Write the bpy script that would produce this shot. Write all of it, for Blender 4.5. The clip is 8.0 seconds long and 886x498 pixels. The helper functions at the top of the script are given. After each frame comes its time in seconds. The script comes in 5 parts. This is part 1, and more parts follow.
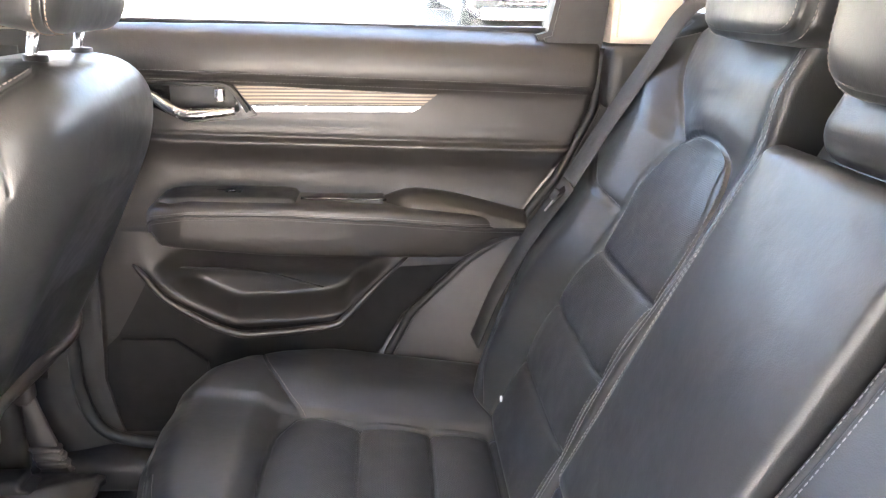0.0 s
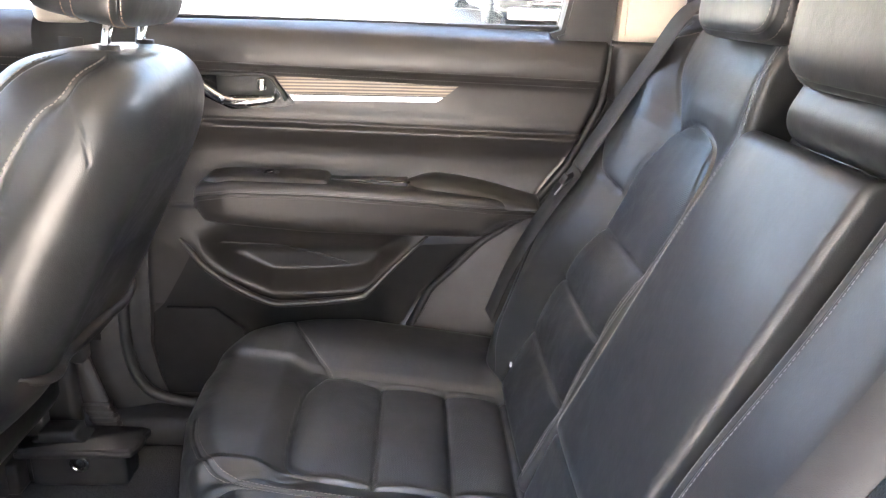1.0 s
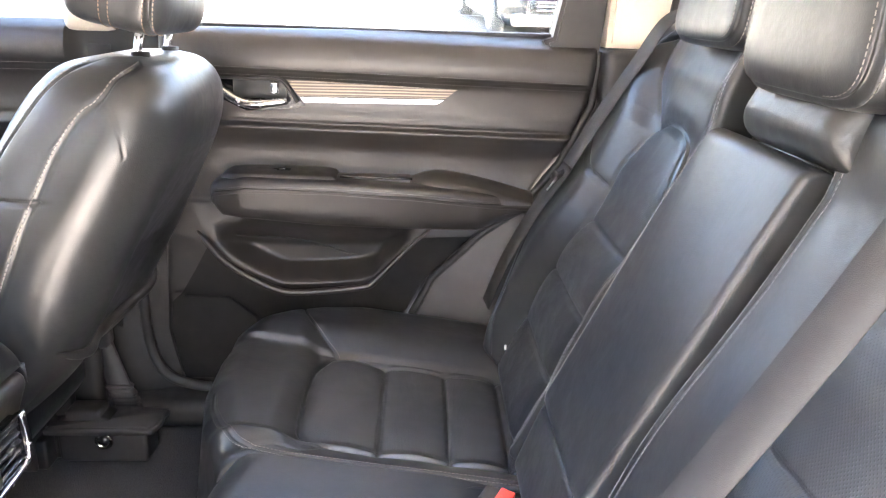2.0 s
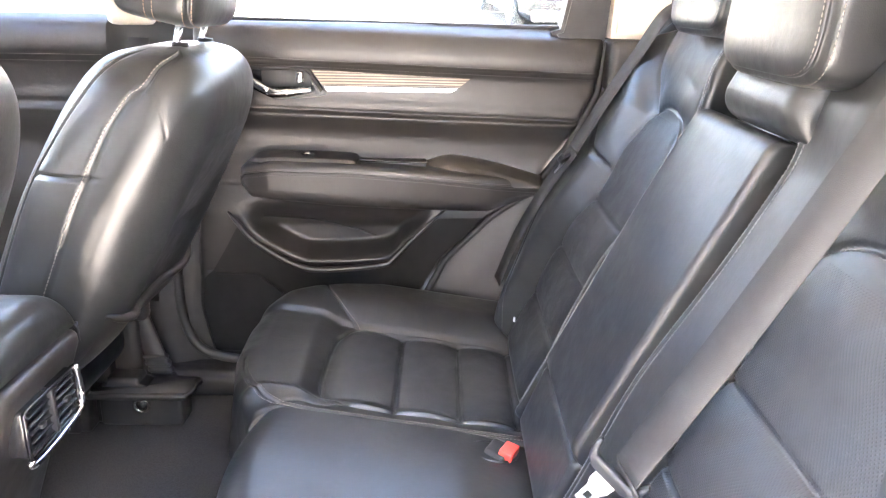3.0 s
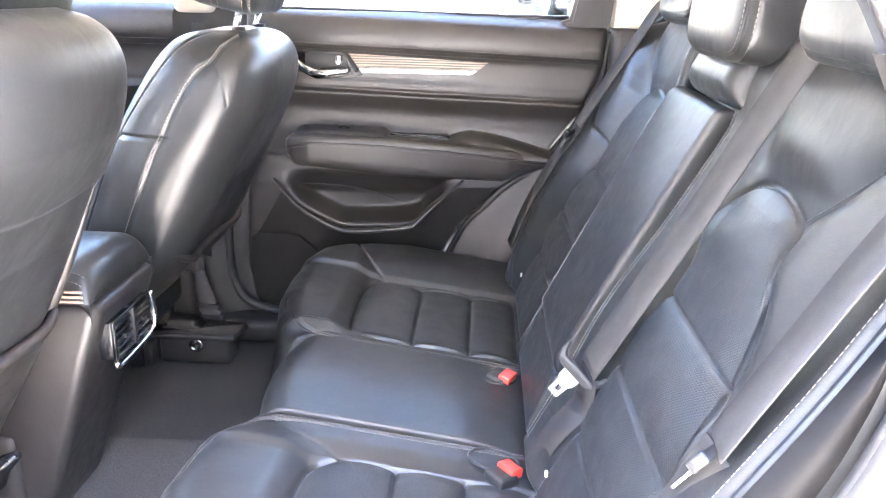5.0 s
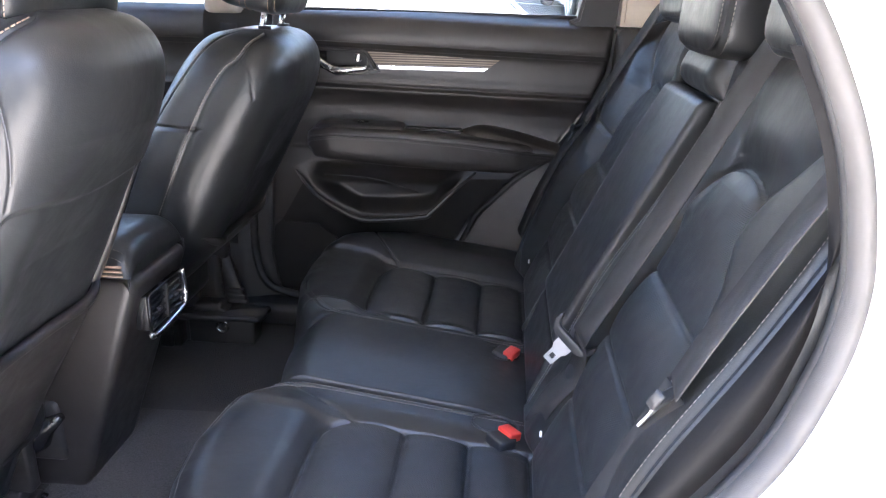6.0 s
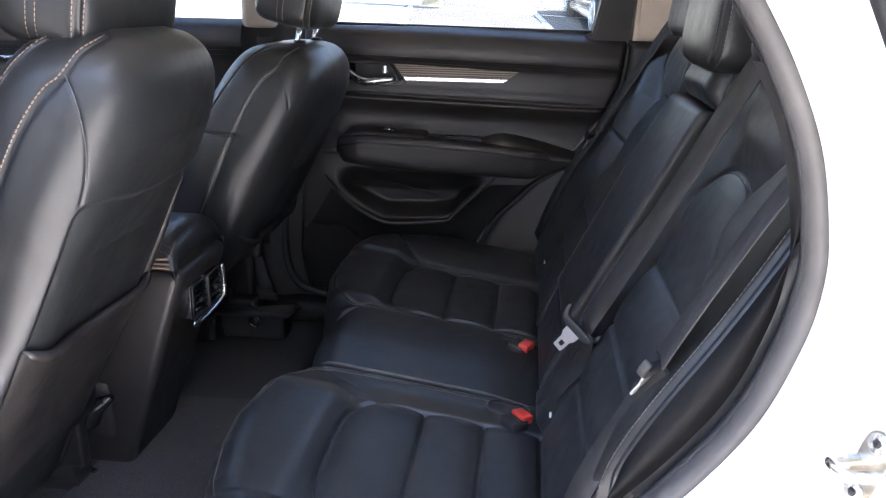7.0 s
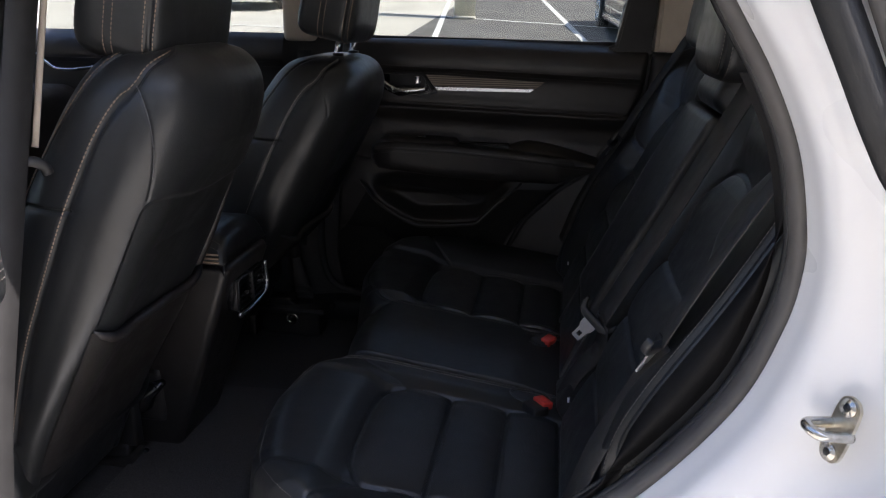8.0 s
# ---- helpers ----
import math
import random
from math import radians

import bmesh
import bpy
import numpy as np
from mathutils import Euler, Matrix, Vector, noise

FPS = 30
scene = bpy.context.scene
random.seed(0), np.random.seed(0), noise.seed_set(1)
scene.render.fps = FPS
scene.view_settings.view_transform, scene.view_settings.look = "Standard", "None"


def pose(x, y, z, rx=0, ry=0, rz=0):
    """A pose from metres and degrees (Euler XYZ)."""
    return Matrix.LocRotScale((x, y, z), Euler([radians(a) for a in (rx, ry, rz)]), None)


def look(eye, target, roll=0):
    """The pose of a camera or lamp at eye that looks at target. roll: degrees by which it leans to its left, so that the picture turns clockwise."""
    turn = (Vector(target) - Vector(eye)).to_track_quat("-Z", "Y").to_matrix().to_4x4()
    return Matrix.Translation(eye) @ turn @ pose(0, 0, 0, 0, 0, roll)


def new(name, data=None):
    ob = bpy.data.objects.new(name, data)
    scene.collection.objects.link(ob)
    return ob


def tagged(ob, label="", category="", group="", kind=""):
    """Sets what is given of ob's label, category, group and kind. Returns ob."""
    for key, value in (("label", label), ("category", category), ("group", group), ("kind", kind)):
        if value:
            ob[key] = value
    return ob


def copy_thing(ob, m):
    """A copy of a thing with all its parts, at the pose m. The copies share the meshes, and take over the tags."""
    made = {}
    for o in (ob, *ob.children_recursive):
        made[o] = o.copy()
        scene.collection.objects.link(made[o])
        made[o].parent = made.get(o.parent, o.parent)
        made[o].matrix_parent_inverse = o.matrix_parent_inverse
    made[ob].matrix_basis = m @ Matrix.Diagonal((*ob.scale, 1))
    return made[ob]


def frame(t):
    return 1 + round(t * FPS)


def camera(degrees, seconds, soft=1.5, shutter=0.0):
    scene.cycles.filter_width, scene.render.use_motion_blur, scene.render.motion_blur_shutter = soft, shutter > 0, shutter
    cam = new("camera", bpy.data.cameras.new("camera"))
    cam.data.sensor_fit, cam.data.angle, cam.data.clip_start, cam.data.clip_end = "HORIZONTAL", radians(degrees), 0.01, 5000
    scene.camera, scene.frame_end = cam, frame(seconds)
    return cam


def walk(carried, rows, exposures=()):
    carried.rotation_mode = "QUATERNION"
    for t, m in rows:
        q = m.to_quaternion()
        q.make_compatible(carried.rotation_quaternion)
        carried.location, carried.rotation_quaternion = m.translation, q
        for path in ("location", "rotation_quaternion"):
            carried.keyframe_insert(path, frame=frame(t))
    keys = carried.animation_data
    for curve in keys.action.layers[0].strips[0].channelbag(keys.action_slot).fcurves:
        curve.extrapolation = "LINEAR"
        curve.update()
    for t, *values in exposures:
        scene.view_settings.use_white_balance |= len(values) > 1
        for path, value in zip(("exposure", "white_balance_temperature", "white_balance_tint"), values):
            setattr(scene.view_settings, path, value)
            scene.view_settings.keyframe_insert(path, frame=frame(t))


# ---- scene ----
cam = camera(61.8, 8.0, soft=1.2)
PATH = [
    (0, (0.0585, -0.6280, 1.2869), (0.1976, 1.2604, 0.6431), 0.93),
    (0.5, (0.0496, -0.6940, 1.2859), (0.1378, 1.1993, 0.6476), 1.33),
    (1, (0.0613, -0.7580, 1.2892), (0.1373, 1.1331, 0.6426), 1.44),
    (2.5, (0.0715, -0.9210, 1.2973), (0.1093, 0.9776, 0.6696), 1.22),
    (3, (0.0822, -0.9790, 1.2914), (0.0882, 0.9156, 0.6506), 1.03),
    (3.5, (0.0966, -1.0430, 1.2879), (0.0978, 0.8476, 0.6355), 1.04),
    (4, (0.1087, -1.1050, 1.2881), (0.0920, 0.7813, 0.6236), 0.86),
    (4.5, (0.1155, -1.1590, 1.2899), (0.0571, 0.7286, 0.6313), 1.14),
    (6, (0.1615, -1.3140, 1.2927), (0.0125, 0.5687, 0.6346), 1.21),
    (6.5, (0.1700, -1.3700, 1.2976), (-0.0257, 0.5164, 0.6625), 1.07),
    (7, (0.1763, -1.4260, 1.3043), (-0.0337, 0.4597, 0.6720), 1.16),
    (7.5, (0.1867, -1.4810, 1.3114), (-0.0711, 0.4035, 0.6932), 0.92),
    (8, (0.1964, -1.5320, 1.3144), (-0.0976, 0.3502, 0.7053), 0.79),
]
walk(cam, [(t, look(eye, target, roll)) for t, eye, target, roll in PATH],
     [(0, 6.42, 7100, 19), (1.2, 6.10, 7050, 19), (2.4, 6.44, 6950, 20), (4.7, 6.82, 6600, 20), (5.8, 5.06, 6150, 19), (6.8, 4.25, 6100, 19), (7.4, 2.92, 6150, 19), (8, 1.86, 6350, 18)])

# ---- light ----
world = bpy.data.worlds.new("sky")
scene.world = world
world.use_nodes = True
sky = world.node_tree.nodes.new("ShaderNodeTexSky")
sky.sky_type, sky.sun_disc = "NISHITA", False
SUN = Vector((0.80, -0.25, 1.20)).normalized()
sky.sun_elevation = math.asin(SUN.z)
sky.sun_rotation = math.atan2(SUN.x, SUN.y)
back = world.node_tree.nodes["Background"]
back.inputs["Strength"].default_value = 0.13
world.node_tree.links.new(sky.outputs["Color"], back.inputs["Color"])
sun = new("sun", bpy.data.lights.new("sun", "SUN"))
sun.data.energy, sun.data.angle, sun.data.color = 4.2, radians(0.5), (1.0, 0.95, 0.88)
sun.matrix_world = look(SUN * 20, (0, 0, 0))

# ---- materials ----
def material(name, color, rough=0.5, metal=0.0, **more):
    m = bpy.data.materials.new(name)
    m.use_nodes = True
    b = m.node_tree.nodes["Principled BSDF"]
    b.inputs["Base Color"].default_value = (*color, 1)
    b.inputs["Roughness"].default_value = rough
    b.inputs["Metallic"].default_value = metal
    for key, value in more.items():
        b.inputs[key.replace("_", " ")].default_value = value
    return m


def node(m, kind, **values):
    n = m.node_tree.nodes.new(kind)
    for key, value in values.items():
        n.inputs[key].default_value = value
    return n


def wire(m, a, b):
    m.node_tree.links.new(a, b)


def coords(m, scale=(1, 1, 1)):
    c = m.node_tree.nodes.new("ShaderNodeTexCoord")
    s = node(m, "ShaderNodeMapping", Scale=scale)
    wire(m, c.outputs["Object"], s.inputs["Vector"])
    return s.outputs["Vector"]


def noise_of(m, scale, detail=4.0, stretch=(1, 1, 1), rough=0.5):
    n = node(m, "ShaderNodeTexNoise", Scale=scale, Detail=detail, Roughness=rough)
    wire(m, coords(m, stretch), n.inputs["Vector"])
    return n.outputs["Fac"]


def vary(m, fac, low, high, slot="Base Color", between=(0.3, 0.7)):
    r = m.node_tree.nodes.new("ShaderNodeValToRGB")
    r.color_ramp.elements[0].position, r.color_ramp.elements[1].position = between
    lo, hi = (low, high) if slot == "Base Color" else ((low,) * 3, (high,) * 3)
    r.color_ramp.elements[0].color, r.color_ramp.elements[1].color = (*lo, 1), (*hi, 1)
    wire(m, fac, r.inputs["Fac"])
    wire(m, r.outputs["Color"], m.node_tree.nodes["Principled BSDF"].inputs[slot])


def relief(m, layers):
    """Bump layers of (height, strength, distance), one upon another."""
    last = None
    for height, strength, distance in layers:
        b = node(m, "ShaderNodeBump", Strength=strength, Distance=distance)
        wire(m, height, b.inputs["Height"])
        if last:
            wire(m, last.outputs["Normal"], b.inputs["Normal"])
        last = b
    wire(m, last.outputs["Normal"], m.node_tree.nodes["Principled BSDF"].inputs["Normal"])


def cells_of(m, scale):
    v = node(m, "ShaderNodeTexVoronoi", Scale=scale)
    v.feature = "SMOOTH_F1"
    v.inputs["Smoothness"].default_value = 0.6
    wire(m, coords(m), v.inputs["Vector"])
    return v.outputs["Distance"]


def dots_of(m, pitch, axes=("X", "Y")):
    """Small round holes on a square raster: 1 in a hole, 0 between."""
    c = m.node_tree.nodes.new("ShaderNodeTexCoord")
    s = m.node_tree.nodes.new("ShaderNodeSeparateXYZ")
    wire(m, c.outputs["Object"], s.inputs["Vector"])
    waves = []
    for axis in axes:
        k = m.node_tree.nodes.new("ShaderNodeMath")
        k.operation = "MULTIPLY"
        k.inputs[1].default_value = 2 * math.pi / pitch
        wire(m, s.outputs[axis], k.inputs[0])
        w = m.node_tree.nodes.new("ShaderNodeMath")
        w.operation = "SINE"
        wire(m, k.outputs[0], w.inputs[0])
        waves.append(w.outputs[0])
    p = m.node_tree.nodes.new("ShaderNodeMath")
    p.operation = "MULTIPLY"
    wire(m, waves[0], p.inputs[0])
    wire(m, waves[1], p.inputs[1])
    g = m.node_tree.nodes.new("ShaderNodeMapRange")
    g.inputs["From Min"].default_value, g.inputs["From Max"].default_value = 0.35, 0.75
    wire(m, p.outputs[0], g.inputs["Value"])
    return g.outputs["Result"]


def leather(name, dark, light, rough=(0.34, 0.46), holes=None):
    m = material(name, light, 0.4, Specular_IOR_Level=0.50)
    vary(m, noise_of(m, 9, 5), dark, light)
    vary(m, noise_of(m, 35, 4), rough[0], rough[1], "Roughness")
    layers = [(noise_of(m, 22, 3), 0.34, 0.004), (cells_of(m, 620), 0.16, 0.0006)]
    if holes:
        inv = node(m, "ShaderNodeMath")
        inv.operation = "SUBTRACT"
        inv.inputs[0].default_value = 1.0
        dots = dots_of(m, 0.0046, holes)
        wire(m, dots, inv.inputs[1])
        layers.append((inv.outputs[0], 0.4, 0.001))
        base = m.node_tree.nodes["Principled BSDF"].inputs["Base Color"]
        mix = m.node_tree.nodes.new("ShaderNodeMixRGB")
        mix.inputs["Color2"].default_value = (0.002, 0.002, 0.002, 1)
        wire(m, dots, mix.inputs["Fac"])
        wire(m, base.links[0].from_socket, mix.inputs["Color1"])
        wire(m, mix.outputs["Color"], base)
    relief(m, layers)
    return m


LEATHER = leather("black_leather", (0.0150, 0.0158, 0.0164), (0.0225, 0.0238, 0.0244), (0.31, 0.40))
PERFORATED = leather("perforated_leather", (0.0180, 0.0192, 0.0206), (0.0255, 0.0272, 0.0285), (0.38, 0.50), ("Y", "Z"))
PERFORATED_FLAT = leather("perforated_leather_flat", (0.0180, 0.0192, 0.0206), (0.0255, 0.0272, 0.0285), (0.38, 0.50), ("X", "Y"))
SOFT = leather("soft_touch_trim", (0.0185, 0.0163, 0.0150), (0.0275, 0.0244, 0.0226), (0.34, 0.45))
SOFT.node_tree.nodes["Principled BSDF"].inputs["Specular IOR Level"].default_value = 0.52


def plastic(name, dark, light, rough=(0.45, 0.6), grain=900, strength=0.25):
    m = material(name, light, 0.5)
    vary(m, noise_of(m, 14, 5), dark, light)
    vary(m, noise_of(m, 40, 4), rough[0], rough[1], "Roughness")
    relief(m, [(noise_of(m, grain, 2), strength, 0.0006)])
    return m


PLASTIC = plastic("black_plastic", (0.0145, 0.0133, 0.0126), (0.023, 0.0212, 0.020))
TRIM_GREY = plastic("dark_grey_trim", (0.031, 0.0285, 0.0285), (0.043, 0.040, 0.040))
PIANO = plastic("gloss_black", (0.008, 0.008, 0.009), (0.014, 0.014, 0.015), (0.12, 0.22), 300, 0.05)
BEIGE = plastic("beige_pillar_trim", (0.48, 0.41, 0.33), (0.56, 0.48, 0.39), (0.6, 0.75))
HEADLINER = plastic("headliner_cloth", (0.50, 0.45, 0.38), (0.58, 0.52, 0.44), (0.85, 0.95), 1400, 0.5)
RUBBER = plastic("weatherstrip_rubber", (0.070, 0.065, 0.060), (0.095, 0.088, 0.081), (0.5, 0.65))
GRIP_PLASTIC = plastic("grip_plastic", (0.019, 0.020, 0.022), (0.026, 0.027, 0.029), (0.42, 0.55))
BLACK_RUBBER = plastic("black_rubber", (0.012, 0.012, 0.012), (0.02, 0.02, 0.02), (0.5, 0.65))
THREAD = plastic("taupe_thread", (0.13, 0.117, 0.105), (0.19, 0.172, 0.155), (0.7, 0.85))
# Near-black with little sheen: shade on the seat side is in the colour.
SHADE_VINYL = plastic("shade_darkened_vinyl", (0.0045, 0.0044, 0.0047), (0.007, 0.0068, 0.0071), (0.5, 0.62), 500, 0.1)
SHADE_VINYL.node_tree.nodes["Principled BSDF"].inputs["Specular IOR Level"].default_value = 0.14
THREAD_PALE = plastic("pale_thread", (0.15, 0.147, 0.148), (0.22, 0.216, 0.215), (0.7, 0.85))
THREAD_TAN = plastic("tan_thread", (0.21, 0.145, 0.10), (0.31, 0.225, 0.16), (0.7, 0.85))
THREAD_DARK = plastic("dark_thread", (0.11, 0.108, 0.11), (0.17, 0.167, 0.17), (0.7, 0.85))
# Hard plastic of the lower door, its colour darkened to include the shade there.
HARD_SHADE = plastic("shade_darkened_hard_plastic", (0.0065, 0.0060, 0.0056), (0.0105, 0.0098, 0.0092), (0.55, 0.7))
HARD_SHADE.node_tree.nodes["Principled BSDF"].inputs["Specular IOR Level"].default_value = 0.25
RED = plastic("red_button", (0.50, 0.03, 0.02), (0.62, 0.05, 0.035), (0.35, 0.45))
WHITE_TAG = plastic("white_tag", (0.7, 0.7, 0.7), (0.8, 0.8, 0.8))

CARPET = material("grey_carpet", (0.03, 0.03, 0.03), 0.95)
vary(CARPET, noise_of(CARPET, 260, 5), (0.016, 0.016, 0.016), (0.046, 0.045, 0.043))
relief(CARPET, [(noise_of(CARPET, 420, 3), 0.9, 0.004)])
MAT_PILE = material("grey_mat_pile", (0.05, 0.05, 0.05), 0.95)
vary(MAT_PILE, noise_of(MAT_PILE, 300, 5), (0.030, 0.029, 0.028), (0.085, 0.082, 0.078))
relief(MAT_PILE, [(noise_of(MAT_PILE, 480, 3), 0.9, 0.004)])

WEBBING = material("belt_webbing", (0.04, 0.038, 0.038), 0.68)
vary(WEBBING, noise_of(WEBBING, 30, 3), (0.0155, 0.015, 0.0148), (0.023, 0.0222, 0.0218))
relief(WEBBING, [(noise_of(WEBBING, 900, 2), 0.4, 0.0005)])

CHROME = material("satin_chrome", (0.72, 0.72, 0.72), 0.22, 1.0)
vary(CHROME, noise_of(CHROME, 60, 4), 0.16, 0.3, "Roughness")
BRIGHT_STEEL = material("bright_steel", (0.33, 0.33, 0.33), 0.42, 0.35)
STEEL = material("zinc_plated_steel", (0.62, 0.61, 0.58), 0.26, 1.0)
vary(STEEL, noise_of(STEEL, 120, 4), (0.45, 0.42, 0.36), (0.72, 0.71, 0.68))
BRASS = material("yellow_zinc", (0.46, 0.42, 0.34), 0.36, 1.0)
vary(BRASS, noise_of(BRASS, 90, 4), (0.50, 0.46, 0.36), (0.70, 0.67, 0.58))

WOOD = material("striped_wood", (0.1, 0.07, 0.05), 0.38)
stripes = node(WOOD, "ShaderNodeTexWave", Scale=52.0, Distortion=1.6, Detail=2.0)
stripes.bands_direction = "Z"
stripes.inputs["Detail Scale"].default_value = 1.4
wire(WOOD, coords(WOOD, (0.10, 1, 1)), stripes.inputs["Vector"])
vary(WOOD, stripes.outputs["Fac"], (0.055, 0.038, 0.026), (0.235, 0.18, 0.125), between=(0.25, 0.75))
relief(WOOD, [(noise_of(WOOD, 60, 4, (0.4, 1, 14)), 0.3, 0.001)])

PAINT = material("pearl_white_paint", (0.81, 0.80, 0.77), 0.28, Coat_Weight=0.7, Coat_Roughness=0.05)
vary(PAINT, noise_of(PAINT, 6, 5), (0.785, 0.785, 0.775), (0.805, 0.805, 0.795))
vary(PAINT, noise_of(PAINT, 8, 2), 0.26, 0.31, "Roughness")

PRIVACY = material("privacy_glass", (0.34, 0.37, 0.36), 0.0, IOR=1.45, Transmission_Weight=1.0)
TINTED = material("tinted_glass", (0.41, 0.43, 0.395), 0.0, IOR=1.45, Transmission_Weight=1.0)
# Darkened only to cut light from the front onto headrests and backrests.
SHADED = material("light_cutting_windscreen_glass", (0.38, 0.40, 0.39), 0.0, IOR=1.45, Transmission_Weight=1.0)
GLASS = material("window_glass", (0.93, 0.96, 0.95), 0.0, IOR=1.45, Transmission_Weight=1.0)

ASPHALT = material("asphalt", (0.1, 0.1, 0.1), 0.9)
vary(ASPHALT, noise_of(ASPHALT, 1.3, 8), (0.075, 0.073, 0.068), (0.125, 0.120, 0.110))
relief(ASPHALT, [(noise_of(ASPHALT, 90, 3), 0.6, 0.006)])
CONCRETE = material("sunlit_concrete", (0.4, 0.38, 0.33), 0.9)
vary(CONCRETE, noise_of(CONCRETE, 0.9, 9), (0.36, 0.342, 0.295), (0.50, 0.475, 0.415))
relief(CONCRETE, [(noise_of(CONCRETE, 60, 4), 0.4, 0.005)])
RENDERED_WALL = material("grey_render", (0.24, 0.235, 0.225), 0.9)
vary(RENDERED_WALL, noise_of(RENDERED_WALL, 0.6, 8), (0.20, 0.195, 0.185), (0.27, 0.265, 0.25))
relief(RENDERED_WALL, [(noise_of(RENDERED_WALL, 40, 4), 0.4, 0.005)])
LINE_PAINT = plastic("road_paint", (0.5, 0.5, 0.48), (0.72, 0.71, 0.68), (0.7, 0.85), 60, 0.4)
POST_PAINT = plastic("cream_post_paint", (0.52, 0.49, 0.38), (0.62, 0.59, 0.47), (0.5, 0.7), 40, 0.2)
CAR_BLACK = material("dark_car_paint", (0.02, 0.021, 0.023), 0.25, Coat_Weight=1.0)
CAR_TAN = material("bronze_car_paint", (0.2, 0.16, 0.11), 0.3, 0.4, Coat_Weight=1.0)


# ---- mesh helpers ----
def thing(name, at, label, category, group="", kind=""):
    ob = new(name)
    ob.location = at
    ob.empty_display_size = 0.05
    return tagged(ob, label, category, group, kind)


def put(ob, parent):
    ob.parent = parent
    if parent.type == "EMPTY":
        ob.matrix_parent_inverse = Matrix.Translation(-parent.location)
    return ob


def mesh_of(name, verts, faces, mat, smooth=True):
    me = bpy.data.meshes.new(name)
    me.from_pydata([tuple(map(float, v)) for v in verts], [], [tuple(map(int, f)) for f in faces])
    me.update()
    bm = bmesh.new()
    bm.from_mesh(me)
    bmesh.ops.recalc_face_normals(bm, faces=bm.faces)
    bm.to_mesh(me)
    bm.free()
    me.materials.append(mat)
    for p in me.polygons:
        p.use_smooth = smooth
    return me


def part(name, data, mat, parent=None, label="", smooth=True, kind=""):
    """One mesh object from (verts, faces) or a bmesh, under a thing or part."""
    if isinstance(data, bmesh.types.BMesh):
        me = bpy.data.meshes.new(name)
        bmesh.ops.recalc_face_normals(data, faces=data.faces)
        data.to_mesh(me)
        data.free()
        me.materials.append(mat)
        for p in me.polygons:
            p.use_smooth = smooth
    else:
        me = mesh_of(name, data[0], data[1], mat, smooth)
    ob = new(name, me)
    if parent:
        put(ob, parent)
    return tagged(ob, label, kind=kind)


def join(*many):
    verts, faces = [], []
    for v, f in many:
        n = len(verts)
        verts += list(v)
        faces += [[i + n for i in q] for q in f]
    return verts, faces


def quads(nu, nv, wrap_u=False, wrap_v=False):
    """Faces of a grid of nu x nv points, v running fastest."""
    out = []
    for i in range(nu if wrap_u else nu - 1):
        for j in range(nv if wrap_v else nv - 1):
            a, b = i, (i + 1) % nu
            c, d = j, (j + 1) % nv
            out.append((a * nv + c, b * nv + c, b * nv + d, a * nv + d))
    return out


def box(lo, hi, bevel=0.004, segments=2):
    bm = bmesh.new()
    bmesh.ops.create_cube(bm, size=1)
    lo, hi = Vector(lo), Vector(hi)
    for v in bm.verts:
        v.co = Vector([(lo[k] + hi[k]) / 2 + v.co[k] * (hi[k] - lo[k]) for k in range(3)])
    if bevel:
        bmesh.ops.bevel(bm, geom=bm.edges[:], offset=bevel, segments=segments, affect="EDGES", profile=0.6)
    return bm


def moved(bm, m):
    bmesh.ops.transform(bm, matrix=m, verts=bm.verts)
    return bm


def spline(points, per=8, closed=False):
    """A smooth line through the points (Catmull-Rom)."""
    p = np.array(points, float)
    if closed:
        p = np.vstack([p[-1], p, p[0], p[1]])
    else:
        p = np.vstack([2 * p[0] - p[1], p, 2 * p[-1] - p[-2]])
    out = []
    for i in range(1, len(p) - 2):
        for k in range(per):
            t = k / per
            out.append(0.5 * (2 * p[i] + (p[i + 1] - p[i - 1]) * t + (2 * p[i - 1] - 5 * p[i] + 4 * p[i + 1] - p[i + 2]) * t**2
                              + (3 * p[i] - p[i - 1] - 3 * p[i + 1] + p[i + 2]) * t**3))
    if not closed:
        out.append(p[-2])
    return np.array(out)


def tube(path, radius, sides=10, flat=1.0, up=(0, 0, 1), closed=False):
    """A tube along a path; radius may be a list; flat squeezes it along its side axis."""
    p = np.array(path, float)
    n = len(p)
    r = np.broadcast_to(np.array(radius, float), (n,))
    verts = []
    for i in range(n):
        d = p[(i + 1) % n] - p[i - 1] if closed else p[min(i + 1, n - 1)] - p[max(i - 1, 0)]
        d = d / (np.linalg.norm(d) + 1e-9)
        side = np.cross(d, up)
        side /= np.linalg.norm(side) + 1e-9
        top = np.cross(side, d)
        for k in range(sides):
            a = 2 * math.pi * k / sides
            verts.append(p[i] + r[i] * (math.cos(a) * side * flat + math.sin(a) * top))
    faces = quads(n, sides, closed, True)
    if not closed:
        faces += [tuple(range(sides)), tuple(range((n - 1) * sides, n * sides))]
    return verts, faces


def smooth01(x):
    x = np.clip(x, 0, 1)
    return x * x * (3 - 2 * x)


def near_line(a, b, line):
    """Distance of the points (a, b) from a polyline."""
    best = np.full(np.shape(a), 1e9)
    for (x0, y0), (x1, y1) in zip(line[:-1], line[1:]):
        dx, dy = x1 - x0, y1 - y0
        t = np.clip(((a - x0) * dx + (b - y0) * dy) / (dx * dx + dy * dy + 1e-12), 0, 1)
        best = np.minimum(best, np.hypot(a - x0 - t * dx, b - y0 - t * dy))
    return best


